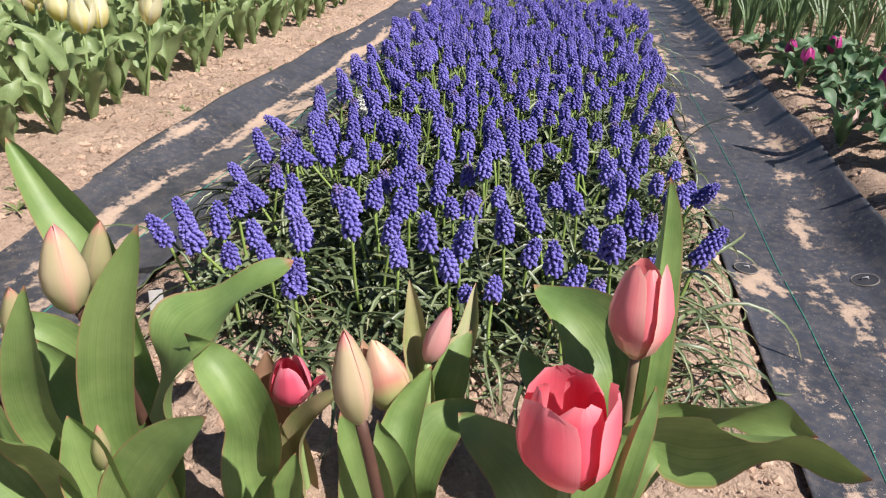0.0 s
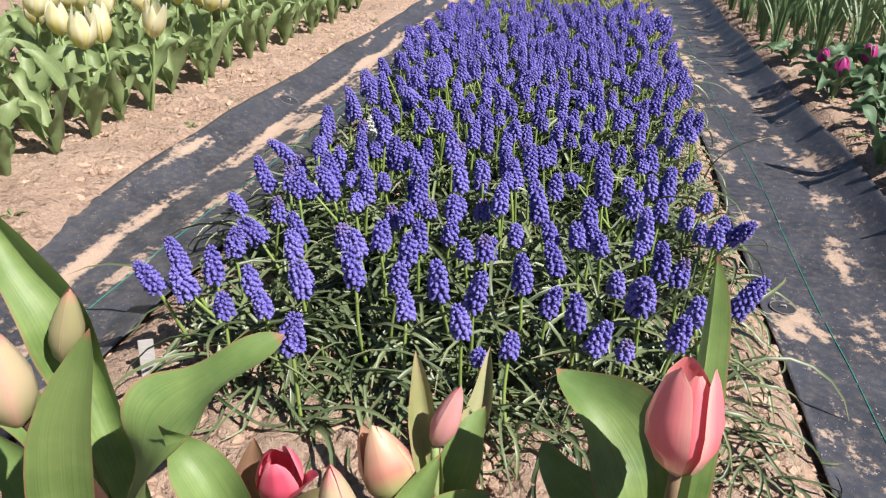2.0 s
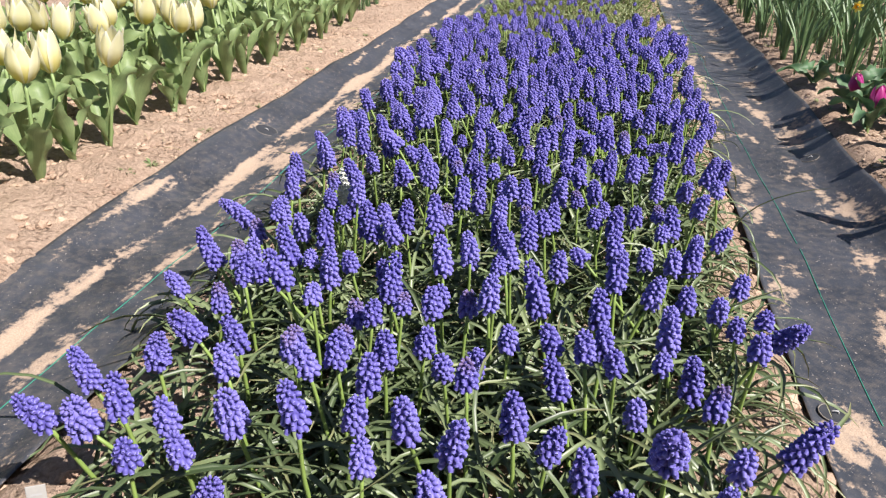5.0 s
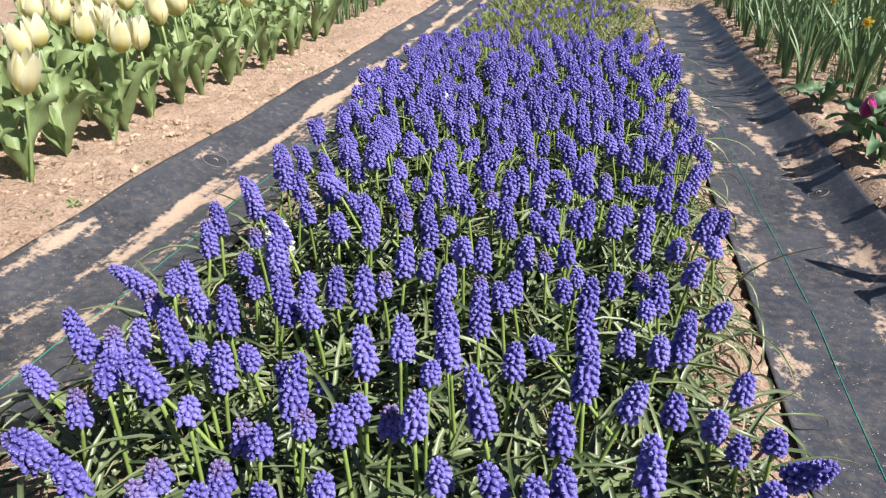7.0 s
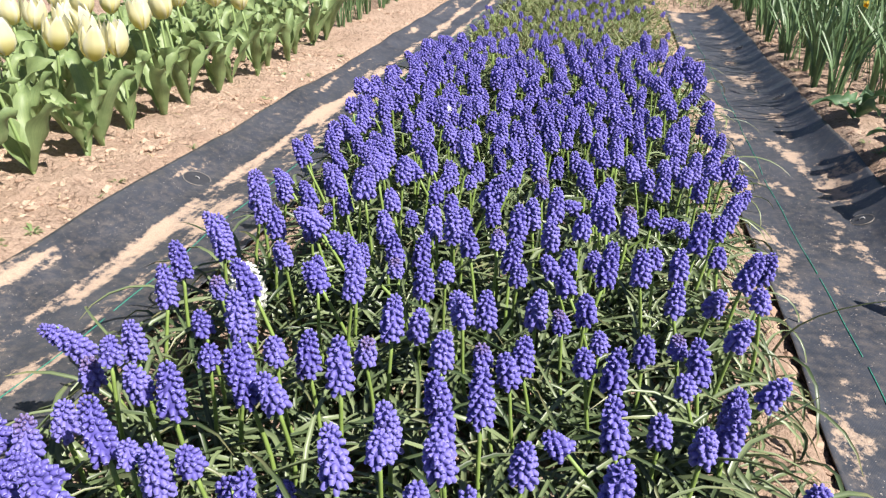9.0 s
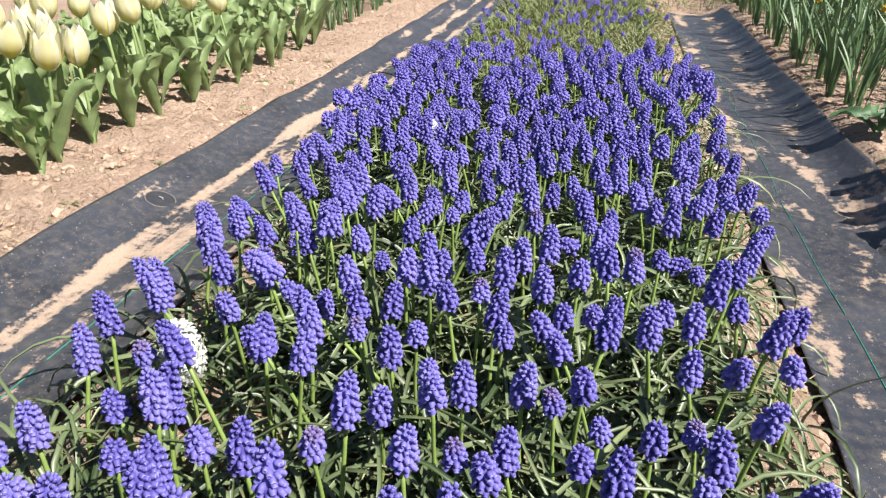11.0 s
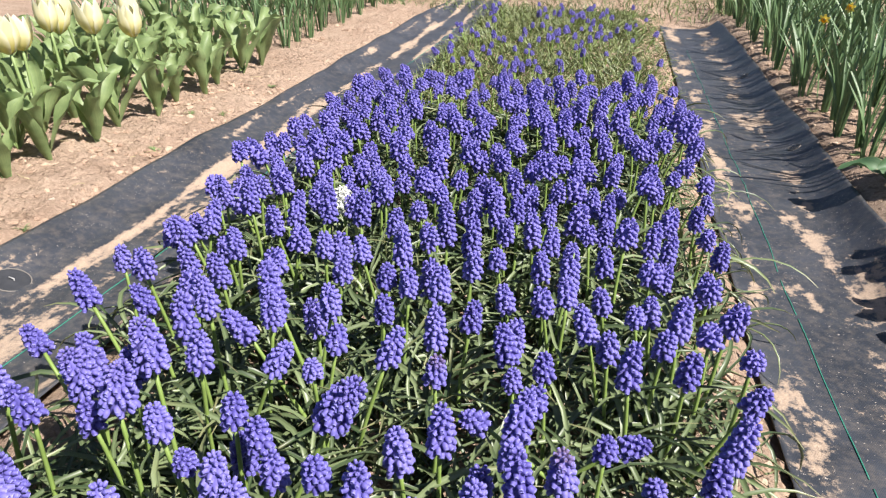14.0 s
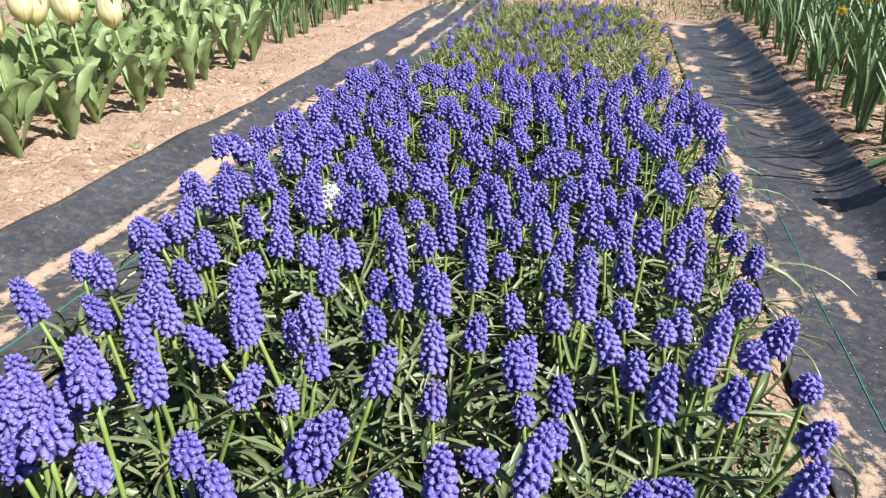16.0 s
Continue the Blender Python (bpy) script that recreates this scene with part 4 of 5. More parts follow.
# bed from 1.74 to 1.85 m
spikes("fresh", ((-0.314, 1.743, 0.217, 56, 0), (0.062, 1.747, 0.181, 36, 0), (0.020, 1.748, 0.201, 52, -12), (-0.481, 1.750, 0.200, 56, -30), (-0.242, 1.754, 0.207, 58, 0), (-0.056, 1.757, 0.205, 54, 0), (0.146, 1.759, 0.188, 60, 0), (-0.416, 1.769, 0.184, 47, -25), (0.208, 1.776, 0.181, 46, 0), (-0.257, 1.779, 0.209, 75, -15), (-0.182, 1.781, 0.208, 49, 0), (0.125, 1.802, 0.180, 45, 0), (-0.128, 1.807, 0.190, 41, 0), (0.185, 1.808, 0.188, 40, 0), (-0.273, 1.818, 0.208, 44, 0), (0.100, 1.825, 0.190, 54, 0), (-0.029, 1.831, 0.179, 45, 0), (-0.072, 1.846, 0.208, 49, 0)))
# bed from 1.85 to 1.95 m
spikes("fresh", ((-0.363, 1.849, 0.188, 56, 0), (-0.112, 1.856, 0.200, 43, 0), (-0.412, 1.863, 0.188, 54, 0), (-0.143, 1.865, 0.200, 38, 0), (0.155, 1.869, 0.183, 29, 0), (-0.523, 1.875, 0.175, 41, 0), (0.207, 1.879, 0.181, 62, 10), (-0.206, 1.882, 0.198, 53, 0), (0.001, 1.891, 0.172, 43, 0), (-0.364, 1.901, 0.203, 50, 0), (0.075, 1.902, 0.185, 44, 0), (0.176, 1.908, 0.168, 45, 0), (0.117, 1.918, 0.170, 44, 0), (-0.046, 1.919, 0.200, 45, 0), (-0.453, 1.922, 0.203, 53, -30), (-0.194, 1.923, 0.203, 41, 0), (-0.247, 1.924, 0.203, 40, 0), (-0.146, 1.950, 0.202, 68, 0)))
# bed from 1.96 to 2.07 m
spikes("fresh", ((0.037, 1.958, 0.188, 49, 0), (-0.022, 1.964, 0.188, 32, 0), (0.075, 1.965, 0.183, 75, 0), (-0.444, 1.979, 0.198, 60, 0), (-0.347, 1.982, 0.203, 55, 0), (-0.061, 2.000, 0.201, 70, 0), (0.070, 2.014, 0.174, 54, 0), (0.118, 2.014, 0.176, 48, 0), (-0.181, 2.026, 0.198, 48, 0), (-0.336, 2.034, 0.200, 60, 0), (0.255, 2.037, 0.136, 57, 12), (-0.289, 2.045, 0.206, 62, 0), (-0.417, 2.046, 0.208, 67, 0), (0.044, 2.051, 0.180, 47, 0), (-0.240, 2.058, 0.202, 68, 0), (-0.113, 2.060, 0.190, 84, 0), (-0.025, 2.062, 0.185, 48, 0), (-0.473, 2.073, 0.200, 60, 0)))
# bed from 2.09 to 2.32 m
spikes("fresh", ((0.206, 2.090, 0.168, 47, 0), (0.011, 2.099, 0.176, 68, 0), (0.280, 2.104, 0.160, 51, 0), (-0.051, 2.132, 0.185, 65, 0), (0.187, 2.137, 0.158, 61, 0), (-0.087, 2.143, 0.188, 57, 0), (-0.229, 2.143, 0.200, 47, 0), (0.031, 2.147, 0.180, 36, 0), (-0.022, 2.173, 0.175, 53, 0), (0.119, 2.203, 0.170, 59, 0), (0.095, 2.233, 0.170, 56, 0), (0.257, 2.236, 0.159, 51, 0), (0.283, 2.321, 0.150, 39, 0)))
# bed from 0.66 to 1.37 m
spikes("fading", ((0.108, 0.663, 0.163, 28, 0), (-0.068, 0.790, 0.205, 36, 0), (-0.270, 0.826, 0.183, 39, 0), (0.180, 0.851, 0.165, 45, 0), (-0.284, 0.868, 0.165, 36, 0), (-0.226, 0.873, 0.168, 38, 0), (-0.227, 0.921, 0.173, 40, 0), (-0.172, 0.937, 0.185, 29, 0), (-0.415, 0.938, 0.160, 46, 0), (-0.098, 0.965, 0.178, 39, 0), (-0.429, 1.019, 0.178, 48, 0), (-0.466, 1.146, 0.153, 42, 0), (-0.179, 1.215, 0.180, 37, 0), (-0.056, 1.221, 0.188, 29, 0), (-0.390, 1.289, 0.190, 32, 0), (0.017, 1.319, 0.180, 33, 0), (0.146, 1.321, 0.165, 33, 0), (-0.191, 1.366, 0.200, 27, 0)))
# bed from 1.48 to 1.71 m
spikes("fading", ((-0.080, 1.476, 0.198, 30, 0), (0.092, 1.590, 0.192, 50, 0), (-0.043, 1.707, 0.188, 36, 0)))
# bed from 0.63 to 1.60 m
spikes("stout", ((-0.267, 0.630, 0.152, 56, -15), (-0.441, 0.695, 0.159, 52, -30), (-0.293, 0.729, 0.166, 54, 0), (0.125, 0.751, 0.185, 66, 0), (-0.424, 0.805, 0.167, 48, 0), (-0.439, 0.891, 0.144, 54, -20), (-0.458, 1.543, 0.209, 67, 0), (-0.104, 1.600, 0.220, 68, 15)))
# crowded clump where the bed bulges over the cloth
spikes("stout", ((-0.333, 1.446, 0.215, 52, -40), (-0.347, 1.473, 0.196, 56, -15), (-0.296, 1.562, 0.228, 54, 0), (-0.349, 1.584, 0.220, 56, 0), (-0.293, 1.611, 0.242, 58, -10)))


def more_spikes():
    """The farther part of the bed, and the thin stand in the grass behind it, as one mass."""
    rng = random.Random(5)
    far = Geo()
    done = list(HEADS)

    def one(x, y, z, size):
        form = rng.choice(DISTANT)
        edge = max(0.0, (-0.40 - x) / 0.16, (x - 0.20) / 0.09)
        lean = rng.gauss(0, 0.12) + (rng.uniform(0, 0.5) * edge * (-1 if x < 0 else 1))
        length = form.length * size
        foot, axis, base, _ = stalk((x, y, z), length, lean, rng, far)
        m = Matrix.LocRotScale(base, Vector((0, 0, 1)).rotation_difference(axis) @ Euler((0, 0, rng.uniform(0, 6.28))).to_quaternion(), (size, size, size))
        me = form.mesh
        n = len(me.vertices)
        v, s = np.empty(n * 3), np.empty(n * 3)
        me.vertices.foreach_get("co", v)
        me.attributes["span"].data.foreach_get("vector", s)
        start = far.n
        far.v.append(v.reshape(-1, 3) @ np.array(m.to_3x3()).T + np.array(m.translation))
        far.s.append(s.reshape(-1, 3))
        for p in me.polygons:
            far.f.append(tuple(i + start for i in p.vertices))
            far.m.append(p.material_index)
        far.n += n
        FEET.append((foot.x, foot.y))

    def fill(x0, x1, y0, y1, gap, low, high, size, tries):
        for _ in range(tries):
            x, y = rng.uniform(x0, x1), rng.uniform(y0, y1)
            if y < 3.03 + 0.06 * math.sin(9 * x) and all((x - a) ** 2 + (y - b) ** 2 > gap * gap for a, b in done):
                done.append((x, y))
                one(x, y, rng.uniform(low, high), size * rng.uniform(0.85, 1.2))

    fill(-0.44, 0.22, 0.92, 1.75, 0.062, 0.11, 0.15, 0.72, 1500)
    fill(-0.50, 0.28, 1.75, 2.1, 0.050, 0.16, 0.205, 1.0, 1500)
    fill(-0.55, 0.29, 2.1, 3.2, 0.050, 0.155, 0.205, 1.04, 9000)
    for _ in range(170):
        y = 3.06 + 2.2 * rng.random() ** 1.5
        x = rng.uniform(-0.60, 0.12) if rng.random() < 0.93 else rng.uniform(0.12, 0.30)
        one(x, y, rng.uniform(0.085, 0.12), rng.uniform(0.55, 0.8))
    ob = part("distant_grape_hyacinths", far, (BLUE, BLUE_RIM, MUSCARI_STEM))
    tagged(ob, "dense blue grape hyacinths thinning out into grass", "grape hyacinths", kind="stuff")


more_spikes()


def strap(geo, rng, x, y, z, heading, length, rise, fall, width, curl=0.0, n=9, slot=0):
    """A narrow leaf that rises, arches over and comes to lie on the ground."""
    p = np.array([x, y, z])
    pts = [p]
    step = length / (n - 1)
    e = rise
    for _ in range(n - 1):
        d = np.array([math.cos(e) * math.cos(heading), math.cos(e) * math.sin(heading), math.sin(e)])
        p = p + d * step
        floor = float(lay(p[0], p[1])) + 0.012
        if p[2] < floor:
            p[2] = floor
            e = max(e, 0.05)
        pts.append(p)
        e -= fall
        heading += curl
    w = width * np.interp(np.linspace(0, 1, n), [0, 0.3, 0.8, 1], [0.8, 1.0, 0.75, 0.12])
    blade(geo, pts, w, (0.15 * math.cos(heading), 0.15 * math.sin(heading), 1.0), 0.8, 0.0, 1, 0, 3, rng.uniform(-0.9, 0.9), slot)


def foliage():
    rng = random.Random(11)
    g = Geo()
    for fx, fy in FEET:
        if fy > 3.1:
            continue
        for _ in range(8 if fx > 0.22 or fy < 0.72 else 14 if fy < 2.4 else 11):
            a = rng.uniform(0, 2 * math.pi)
            x, y = fx + rng.gauss(0, 0.02), fy + rng.gauss(0, 0.02)
            if math.hypot(x + 0.487, y - 0.62) < 0.11:
                continue
            strap(g, rng, x, y, float(lay(x, y)), a, rng.uniform(0.10, 0.24), rng.uniform(0.7, 1.5), rng.uniform(0.18, 0.44), rng.uniform(0.0042, 0.0080), rng.uniform(-0.26, 0.26))
    for _ in range(300):                               # long leaves that flop over the borders
        side = rng.random()
        if side < 0.30:
            x, y, a = rng.uniform(0.2, 0.30), rng.uniform(0.62, 3.3), rng.uniform(-0.9, 0.6)
        elif side < 0.5:
            x, y, a = rng.uniform(-0.56, -0.5), rng.uniform(0.62, 3.3), math.pi + rng.uniform(-0.9, 0.9)
        else:
            x, y, a = rng.uniform(-0.5, 0.28), rng.uniform(0.64, 0.74), rng.uniform(-2.6, -0.5)
        if x < -0.40 and y < 0.80:
            continue
        strap(g, rng, x, y, float(lay(x, y)), a, rng.uniform(0.09, 0.18), rng.uniform(0.6, 1.1), rng.uniform(0.18, 0.36), rng.uniform(0.003, 0.006), rng.uniform(-0.5, 0.5), 12)
    tagged(part("grape_hyacinth_leaves", g, MUSCARI_LEAF), "tangled narrow grey-green leaves of the grape hyacinths", "leaves", kind="stuff")


foliage()


def grass():
    rng = random.Random(12)
    g = Geo()
    for _ in range(11000):
        y = rng.uniform(2.95, 5.5)
        x = rng.uniform(-0.60, 0.22) + 0.03 * math.sin(7 * y)
        strap(g, rng, x, y, float(lay(x, y)), rng.uniform(0, 6.28), rng.uniform(0.035, 0.085), rng.uniform(0.4, 1.2), rng.uniform(0.1, 0.4), rng.uniform(0.003, 0.006), 0, 4)
    for _ in range(1500):
        y = rng.uniform(3.0, 5.5)
        x = rng.uniform(0.18, 0.335)
        strap(g, rng, x, y, float(lay(x, y)), rng.uniform(0, 6.28), rng.uniform(0.03, 0.07), rng.uniform(0.2, 0.9), rng.uniform(0.1, 0.4), rng.uniform(0.002, 0.0045), 0, 4)
    for _ in range(7000):
        y, x = rng.uniform(5.35, 8.5), rng.uniform(-1.6, 2.6)
        strap(g, rng, x, y, float(lay(x, y)), rng.uniform(0, 6.28), rng.uniform(0.04, 0.10), rng.uniform(0.5, 1.4), rng.uniform(0.05, 0.4), rng.uniform(0.003, 0.007), 0, 5)
    tagged(part("grass", g, GRASS), "short yellow-green grass behind the flower bed", "grass", kind="stuff")


grass()


# ---- field tulips ----
def make_field_tulip(seed, name, label, category, group, petal, leafmat, tall, flower, leaves, spreading, height=0.062, radius=0.0195, open_=0.35, width=0.045, pointed=False, least=0.15):
    """A tulip at the origin; flower False leaves it without bloom."""
    rng = random.Random(seed)
    t = thing(name, (0, 0, 0), label, category, group)
    lean = Vector((rng.uniform(-0.18, 0.18), rng.uniform(-0.18, 0.18), 1))
    top = lean * tall
    if flower:
        tulip_stem(t, [(0, 0, -0.01), tuple(lean * tall * 0.5 + Vector((rng.uniform(-.006, .006), rng.uniform(-.006, .006), 0))), tuple(top)], 0.0036)
        tulip_flower(t, top - Vector((0, 0, 0.004)), lean, height * rng.uniform(0.92, 1.08), radius * rng.uniform(0.92, 1.08), open_ * rng.uniform(0.6, 1.3), petal, seed, tuple(rng.uniform(-0.06, 0.20) for _ in range(6)), "", pointed)
    first = rng.uniform(0, 6.28)
    for k in range(leaves):
        a = first + k * 2.3 + rng.uniform(-0.4, 0.4)
        ln = max(tall, least) * rng.uniform(0.7, 1.08) * (1.0 if k < 3 else 0.75)
        out = spreading * rng.uniform(0.6, 1.3)
        d = Vector((math.cos(a), math.sin(a), 0))
        z0 = 0.004 + 0.012 * k
        pts = [(d * 0.003 + Vector((0, 0, z0)))[:], (d * (ln * 0.16 * (0.6 + out)) + Vector((0, 0, z0 + ln * 0.40)))[:],
               (d * (ln * 0.34 * (0.5 + out)) + Vector((0, 0, z0 + ln * (0.78 - 0.10 * out))))[:], (d * (ln * 0.55 * (0.4 + out)) + Vector((0, 0, z0 + ln * (1.0 - 0.30 * out))))[:]]
        tulip_leaf(t, pts, width * rng.uniform(0.75, 1.1), (-d.x * 0.8 + 0.1, -d.y * 0.8, 0.6), leafmat, rng.uniform(0.006, 0.012), rng.uniform(1.4, 2.8), 0.55, rng.uniform(-1.2, 1.2), rng.uniform(0, 6), base=0.35, full=0.4, n=14, across=7)
    return t


def field():
    rng = random.Random(21)
    cream = [make_field_tulip(300 + k, "tulip", "cream-white tulip with pale green leaves in dry soil", "tulip", "cream tulips in the field", CREAM, PALE_LEAF, h, True, 4, 0.70, 0.088, 0.0275, 0.72, 0.042, True) for k, h in enumerate((0.195, 0.215, 0.24, 0.205, 0.225, 0.25))]
    green = [make_field_tulip(320 + k, "tulip", "flowerless tulip with pale green upright leaves", "tulip", "cream tulips in the field", CREAM, PALE_LEAF, h, False, 5, 0.6, width=0.042) for k, h in enumerate((0.20, 0.23, 0.18))]
    first = [True] * 9

    def put(x, y, bare):
        k = rng.randrange(3) if bare else rng.randrange(6)
        src, f = (green[k], 6 + k) if bare else (cream[k], k)
        m = pose(x, y, float(lay(x, y)) - 0.004, 0, 0, rng.uniform(0, 360))
        if first[f]:
            src.matrix_basis, first[f] = m, False
        else:
            copy_thing(src, m)

    # the row along the cloth, plant by plant: distance along it, and whether it flowers
    for y, flowers in ((0.72, 1), (0.88, 1), (1.03, 0), (1.17, 1), (1.31, 0), (1.45, 1), (1.565, 1), (1.69, 1), (1.85, 1), (1.99, 0), (2.06, 1), (2.19, 1), (2.32, 1), (2.46, 1), (2.60, 0), (2.72, 1), (2.86, 1), (3.0, 0), (3.12, 0), (3.24, 0), (3.4, 0), (3.55, 0)):
        put(-1.14 + rng.uniform(-0.018, 0.018), y, not flowers)
    for row in range(1, 7):
        y = 0.25 + rng.uniform(0, 0.08)
        while y < 3.75:
            x = -1.155 - 0.125 * row + rng.uniform(-0.025, 0.025)
            if x > -1.0 - 0.95 * y - 0.5:
                put(x, y, y > 3.05 or rng.random() < 0.30)
            y += rng.uniform(0.11, 0.155) * (1.0 if row < 4 else 1.25)


field()


def purple_corner():
    forms = [make_field_tulip(340 + k, "tulip", "low purple tulip with wavy dark green leaves", "tulip", "purple tulips", PURPLE, DARK_LEAF, 0.070, True, 6, 1.7, 0.056, 0.0185, 0.18, 0.046, False, 0.10) for k in range(3)]
    bare = [make_field_tulip(350 + k, "tulip", "flowerless low tulip with wavy dark leaves", "tulip", "purple tulips", PURPLE, DARK_LEAF, 0.085, False, 5, 1.7, width=0.045, least=0.09) for k in range(2)]
    faded = make_field_tulip(360, "tulip", "faded pinkish-white tulip among drying brown leaves", "tulip", "purple tulips", FADED, DARK_LEAF, 0.05, True, 3, 1.2, 0.045, 0.014, 0.3, 0.04)
    faded.matrix_basis = pose(0.685, 1.65, float(lay(0.685, 1.65)), 0, 0, 40)
    rng = random.Random(23)
    for n, (x, y) in enumerate(((0.738, 2.388), (0.732, 2.21), (0.88, 2.42), (0.875, 2.0), (0.785, 1.67), (0.95, 2.2), (0.80, 1.50), (0.93, 1.75), (1.02, 2.0), (0.92, 1.45), (1.05, 1.6), (1.1, 2.35))):
        m = pose(x, y, float(lay(x, y)) - 0.003, 0, 0, rng.uniform(0, 360))
        if n < 3:
            forms[n].matrix_basis = m
        else:
            copy_thing(forms[n % 3], m)
    for n, (x, y) in enumerate(((0.715, 2.70), (0.755, 1.50), (0.78, 1.92), (0.86, 2.20), (0.84, 1.82), (0.78, 1.28), (0.90, 1.2), (0.88, 2.62), (1.0, 2.5), (0.80, 2.26), (0.82, 2.06), (0.93, 2.32), (0.83, 1.40), (0.97, 1.86), (0.86, 1.62), (0.81, 2.48), (0.96, 2.08), (1.0, 1.7), (0.94, 2.56))):
        m = pose(x, y, float(lay(x, y)) - 0.003, 0, 0, rng.uniform(0, 360))
        if n < 2:
            bare[n].matrix_basis = m
        else:
            copy_thing(bare[n % 2], m)


purple_corner()


# ---- daffodils ----
def make_daffodil(seed, tall, blades, flower, label):
    rng = random.Random(seed)
    t = thing("daffodil", (0, 0, 0), label, "daffodil", "daffodils in rows")
    for k in range(blades):
        g = Geo()
        a = rng.uniform(0, 6.28)
        d = np.array([math.cos(a), math.sin(a), 0])
        ln, out = tall * rng.uniform(0.7, 1.05), rng.uniform(0.05, 0.48)
        r0 = rng.uniform(0, 0.018)
        pts = [d * r0 + (0, 0, -0.01), d * (r0 + ln * out * 0.30) + (0, 0, ln * 0.5), d * (r0 + ln * out) + (0, 0, ln * (1 - 0.25 * out))]
        w = rng.uniform(0.006, 0.0105) * np.interp(np.linspace(0, 1, 9), [0, 0.2, 0.85, 0.97, 1], [0.75, 1, 0.9, 0.5, 0.2])
        blade(g, curve_through(pts, 9), w, (-d[0] + 0.05, -d[1], 0.5), 0.4, 0, 1, 0, 3, rng.uniform(-0.8, 0.8))
        part("leaf", g, DAFF_LEAF, t)
    if flower:
        top = Vector((rng.uniform(-0.02, 0.02), -0.02, tall * 0.98))
        tulip_stem(t, [(0, 0, 0), (0.004, 0.0, tall * 0.6), top[:]], 0.0028)
        face = Vector((-0.35, -0.8, rng.uniform(-0.35, 0.25))).normalized()
        q = Vector((0, 0, 1)).rotation_difference(face)
        for k in range(6):
            g = Geo()
            a = k * math.pi / 3
            d = np.array([math.cos(a), math.sin(a), 0])
            w = 0.010 * np.interp(np.linspace(0, 1, 7), [0, 0.5, 0.85, 1], [0.4, 1, 0.7, 0.1])
            blade(g, [d * 0.003 + d * 0.014 * u + (0, 0, 0.003 * math.sin(u * 3)) for u in np.linspace(0, 1, 7)], w, (0, 0, 1), 0.2, 0, 1, 0, 5)
            p = part("petal", g, YELLOW, t)
            p.matrix_basis = Matrix.LocRotScale(top, q, None)
        g = Geo()
        ang = np.linspace(0, 2 * np.pi, 14, endpoint=False)
        rings = [np.stack([r * np.cos(ang) * (1 + 0.08 * np.sin(7 * ang) * (h > 0.012)), r * np.sin(ang) * (1 + 0.08 * np.sin(7 * ang) * (h > 0.012)), np.full(14, h)], -1) for r, h in ((0.003, 0.0), (0.0055, 0.004), (0.006, 0.008), (0.008, 0.011))]
        f = [(i * 14 + j, i * 14 + (j + 1) % 14, (i + 1) * 14 + (j + 1) % 14, (i + 1) * 14 + j) for i in range(3) for j in range(14)]
        g.add(np.vstack(rings), f, 0, np.tile([0.5, 0.5, 0], (56, 1)))
        p = part("cup", g, ORANGE, t, "orange frilled cup")
        p.matrix_basis = Matrix.LocRotScale(top, q, None)
    return t


def daffodils():
    rng = random.Random(31)
    leafy = [make_daffodil(400 + k, h, 10, False, "clump of upright narrow dark green daffodil leaves") for k, h in enumerate((0.26, 0.30, 0.28, 0.24))]
    bloom = [make_daffodil(410 + k, h, 9, True, "daffodil with a yellow flower and orange cup") for k, h in enumerate((0.23, 0.25))]
    spots = []
    for row in range(6):
        y = 2.72 + rng.uniform(0, 0.08) + (0.0 if row else 0.14)
        while y < 5.9:
            spots.append((0.715 + 0.115 * row + rng.uniform(-0.02, 0.02), y, False))
            y += rng.uniform(0.115, 0.175)
    for row in range(6):
        y = 3.72 + rng.uniform(0, 0.1)
        while y < 6.2:
            spots.append((-1.22 - 0.15 * row + rng.uniform(-0.03, 0.03), y, False))
            y += rng.uniform(0.12, 0.18)
    spots += [(x, y, True) for x, y in ((0.81, 2.73), (0.72, 3.66), (0.86, 3.76), (0.87, 3.42), (1.05, 3.1), (1.1, 3.9), (0.98, 3.6))]
    used = set()
    for x, y, fl in spots:
        k = rng.randrange(2 if fl else 4)
        src = (bloom if fl else leafy)[k]
        m = pose(x, y, float(lay(x, y)) - 0.003, 0, 0, rng.uniform(-25, 25) if fl else rng.uniform(0, 360))
        if (fl, k) in used:
            copy_thing(src, m)
        else:
            src.matrix_basis = m
            used.add((fl, k))


daffodils()


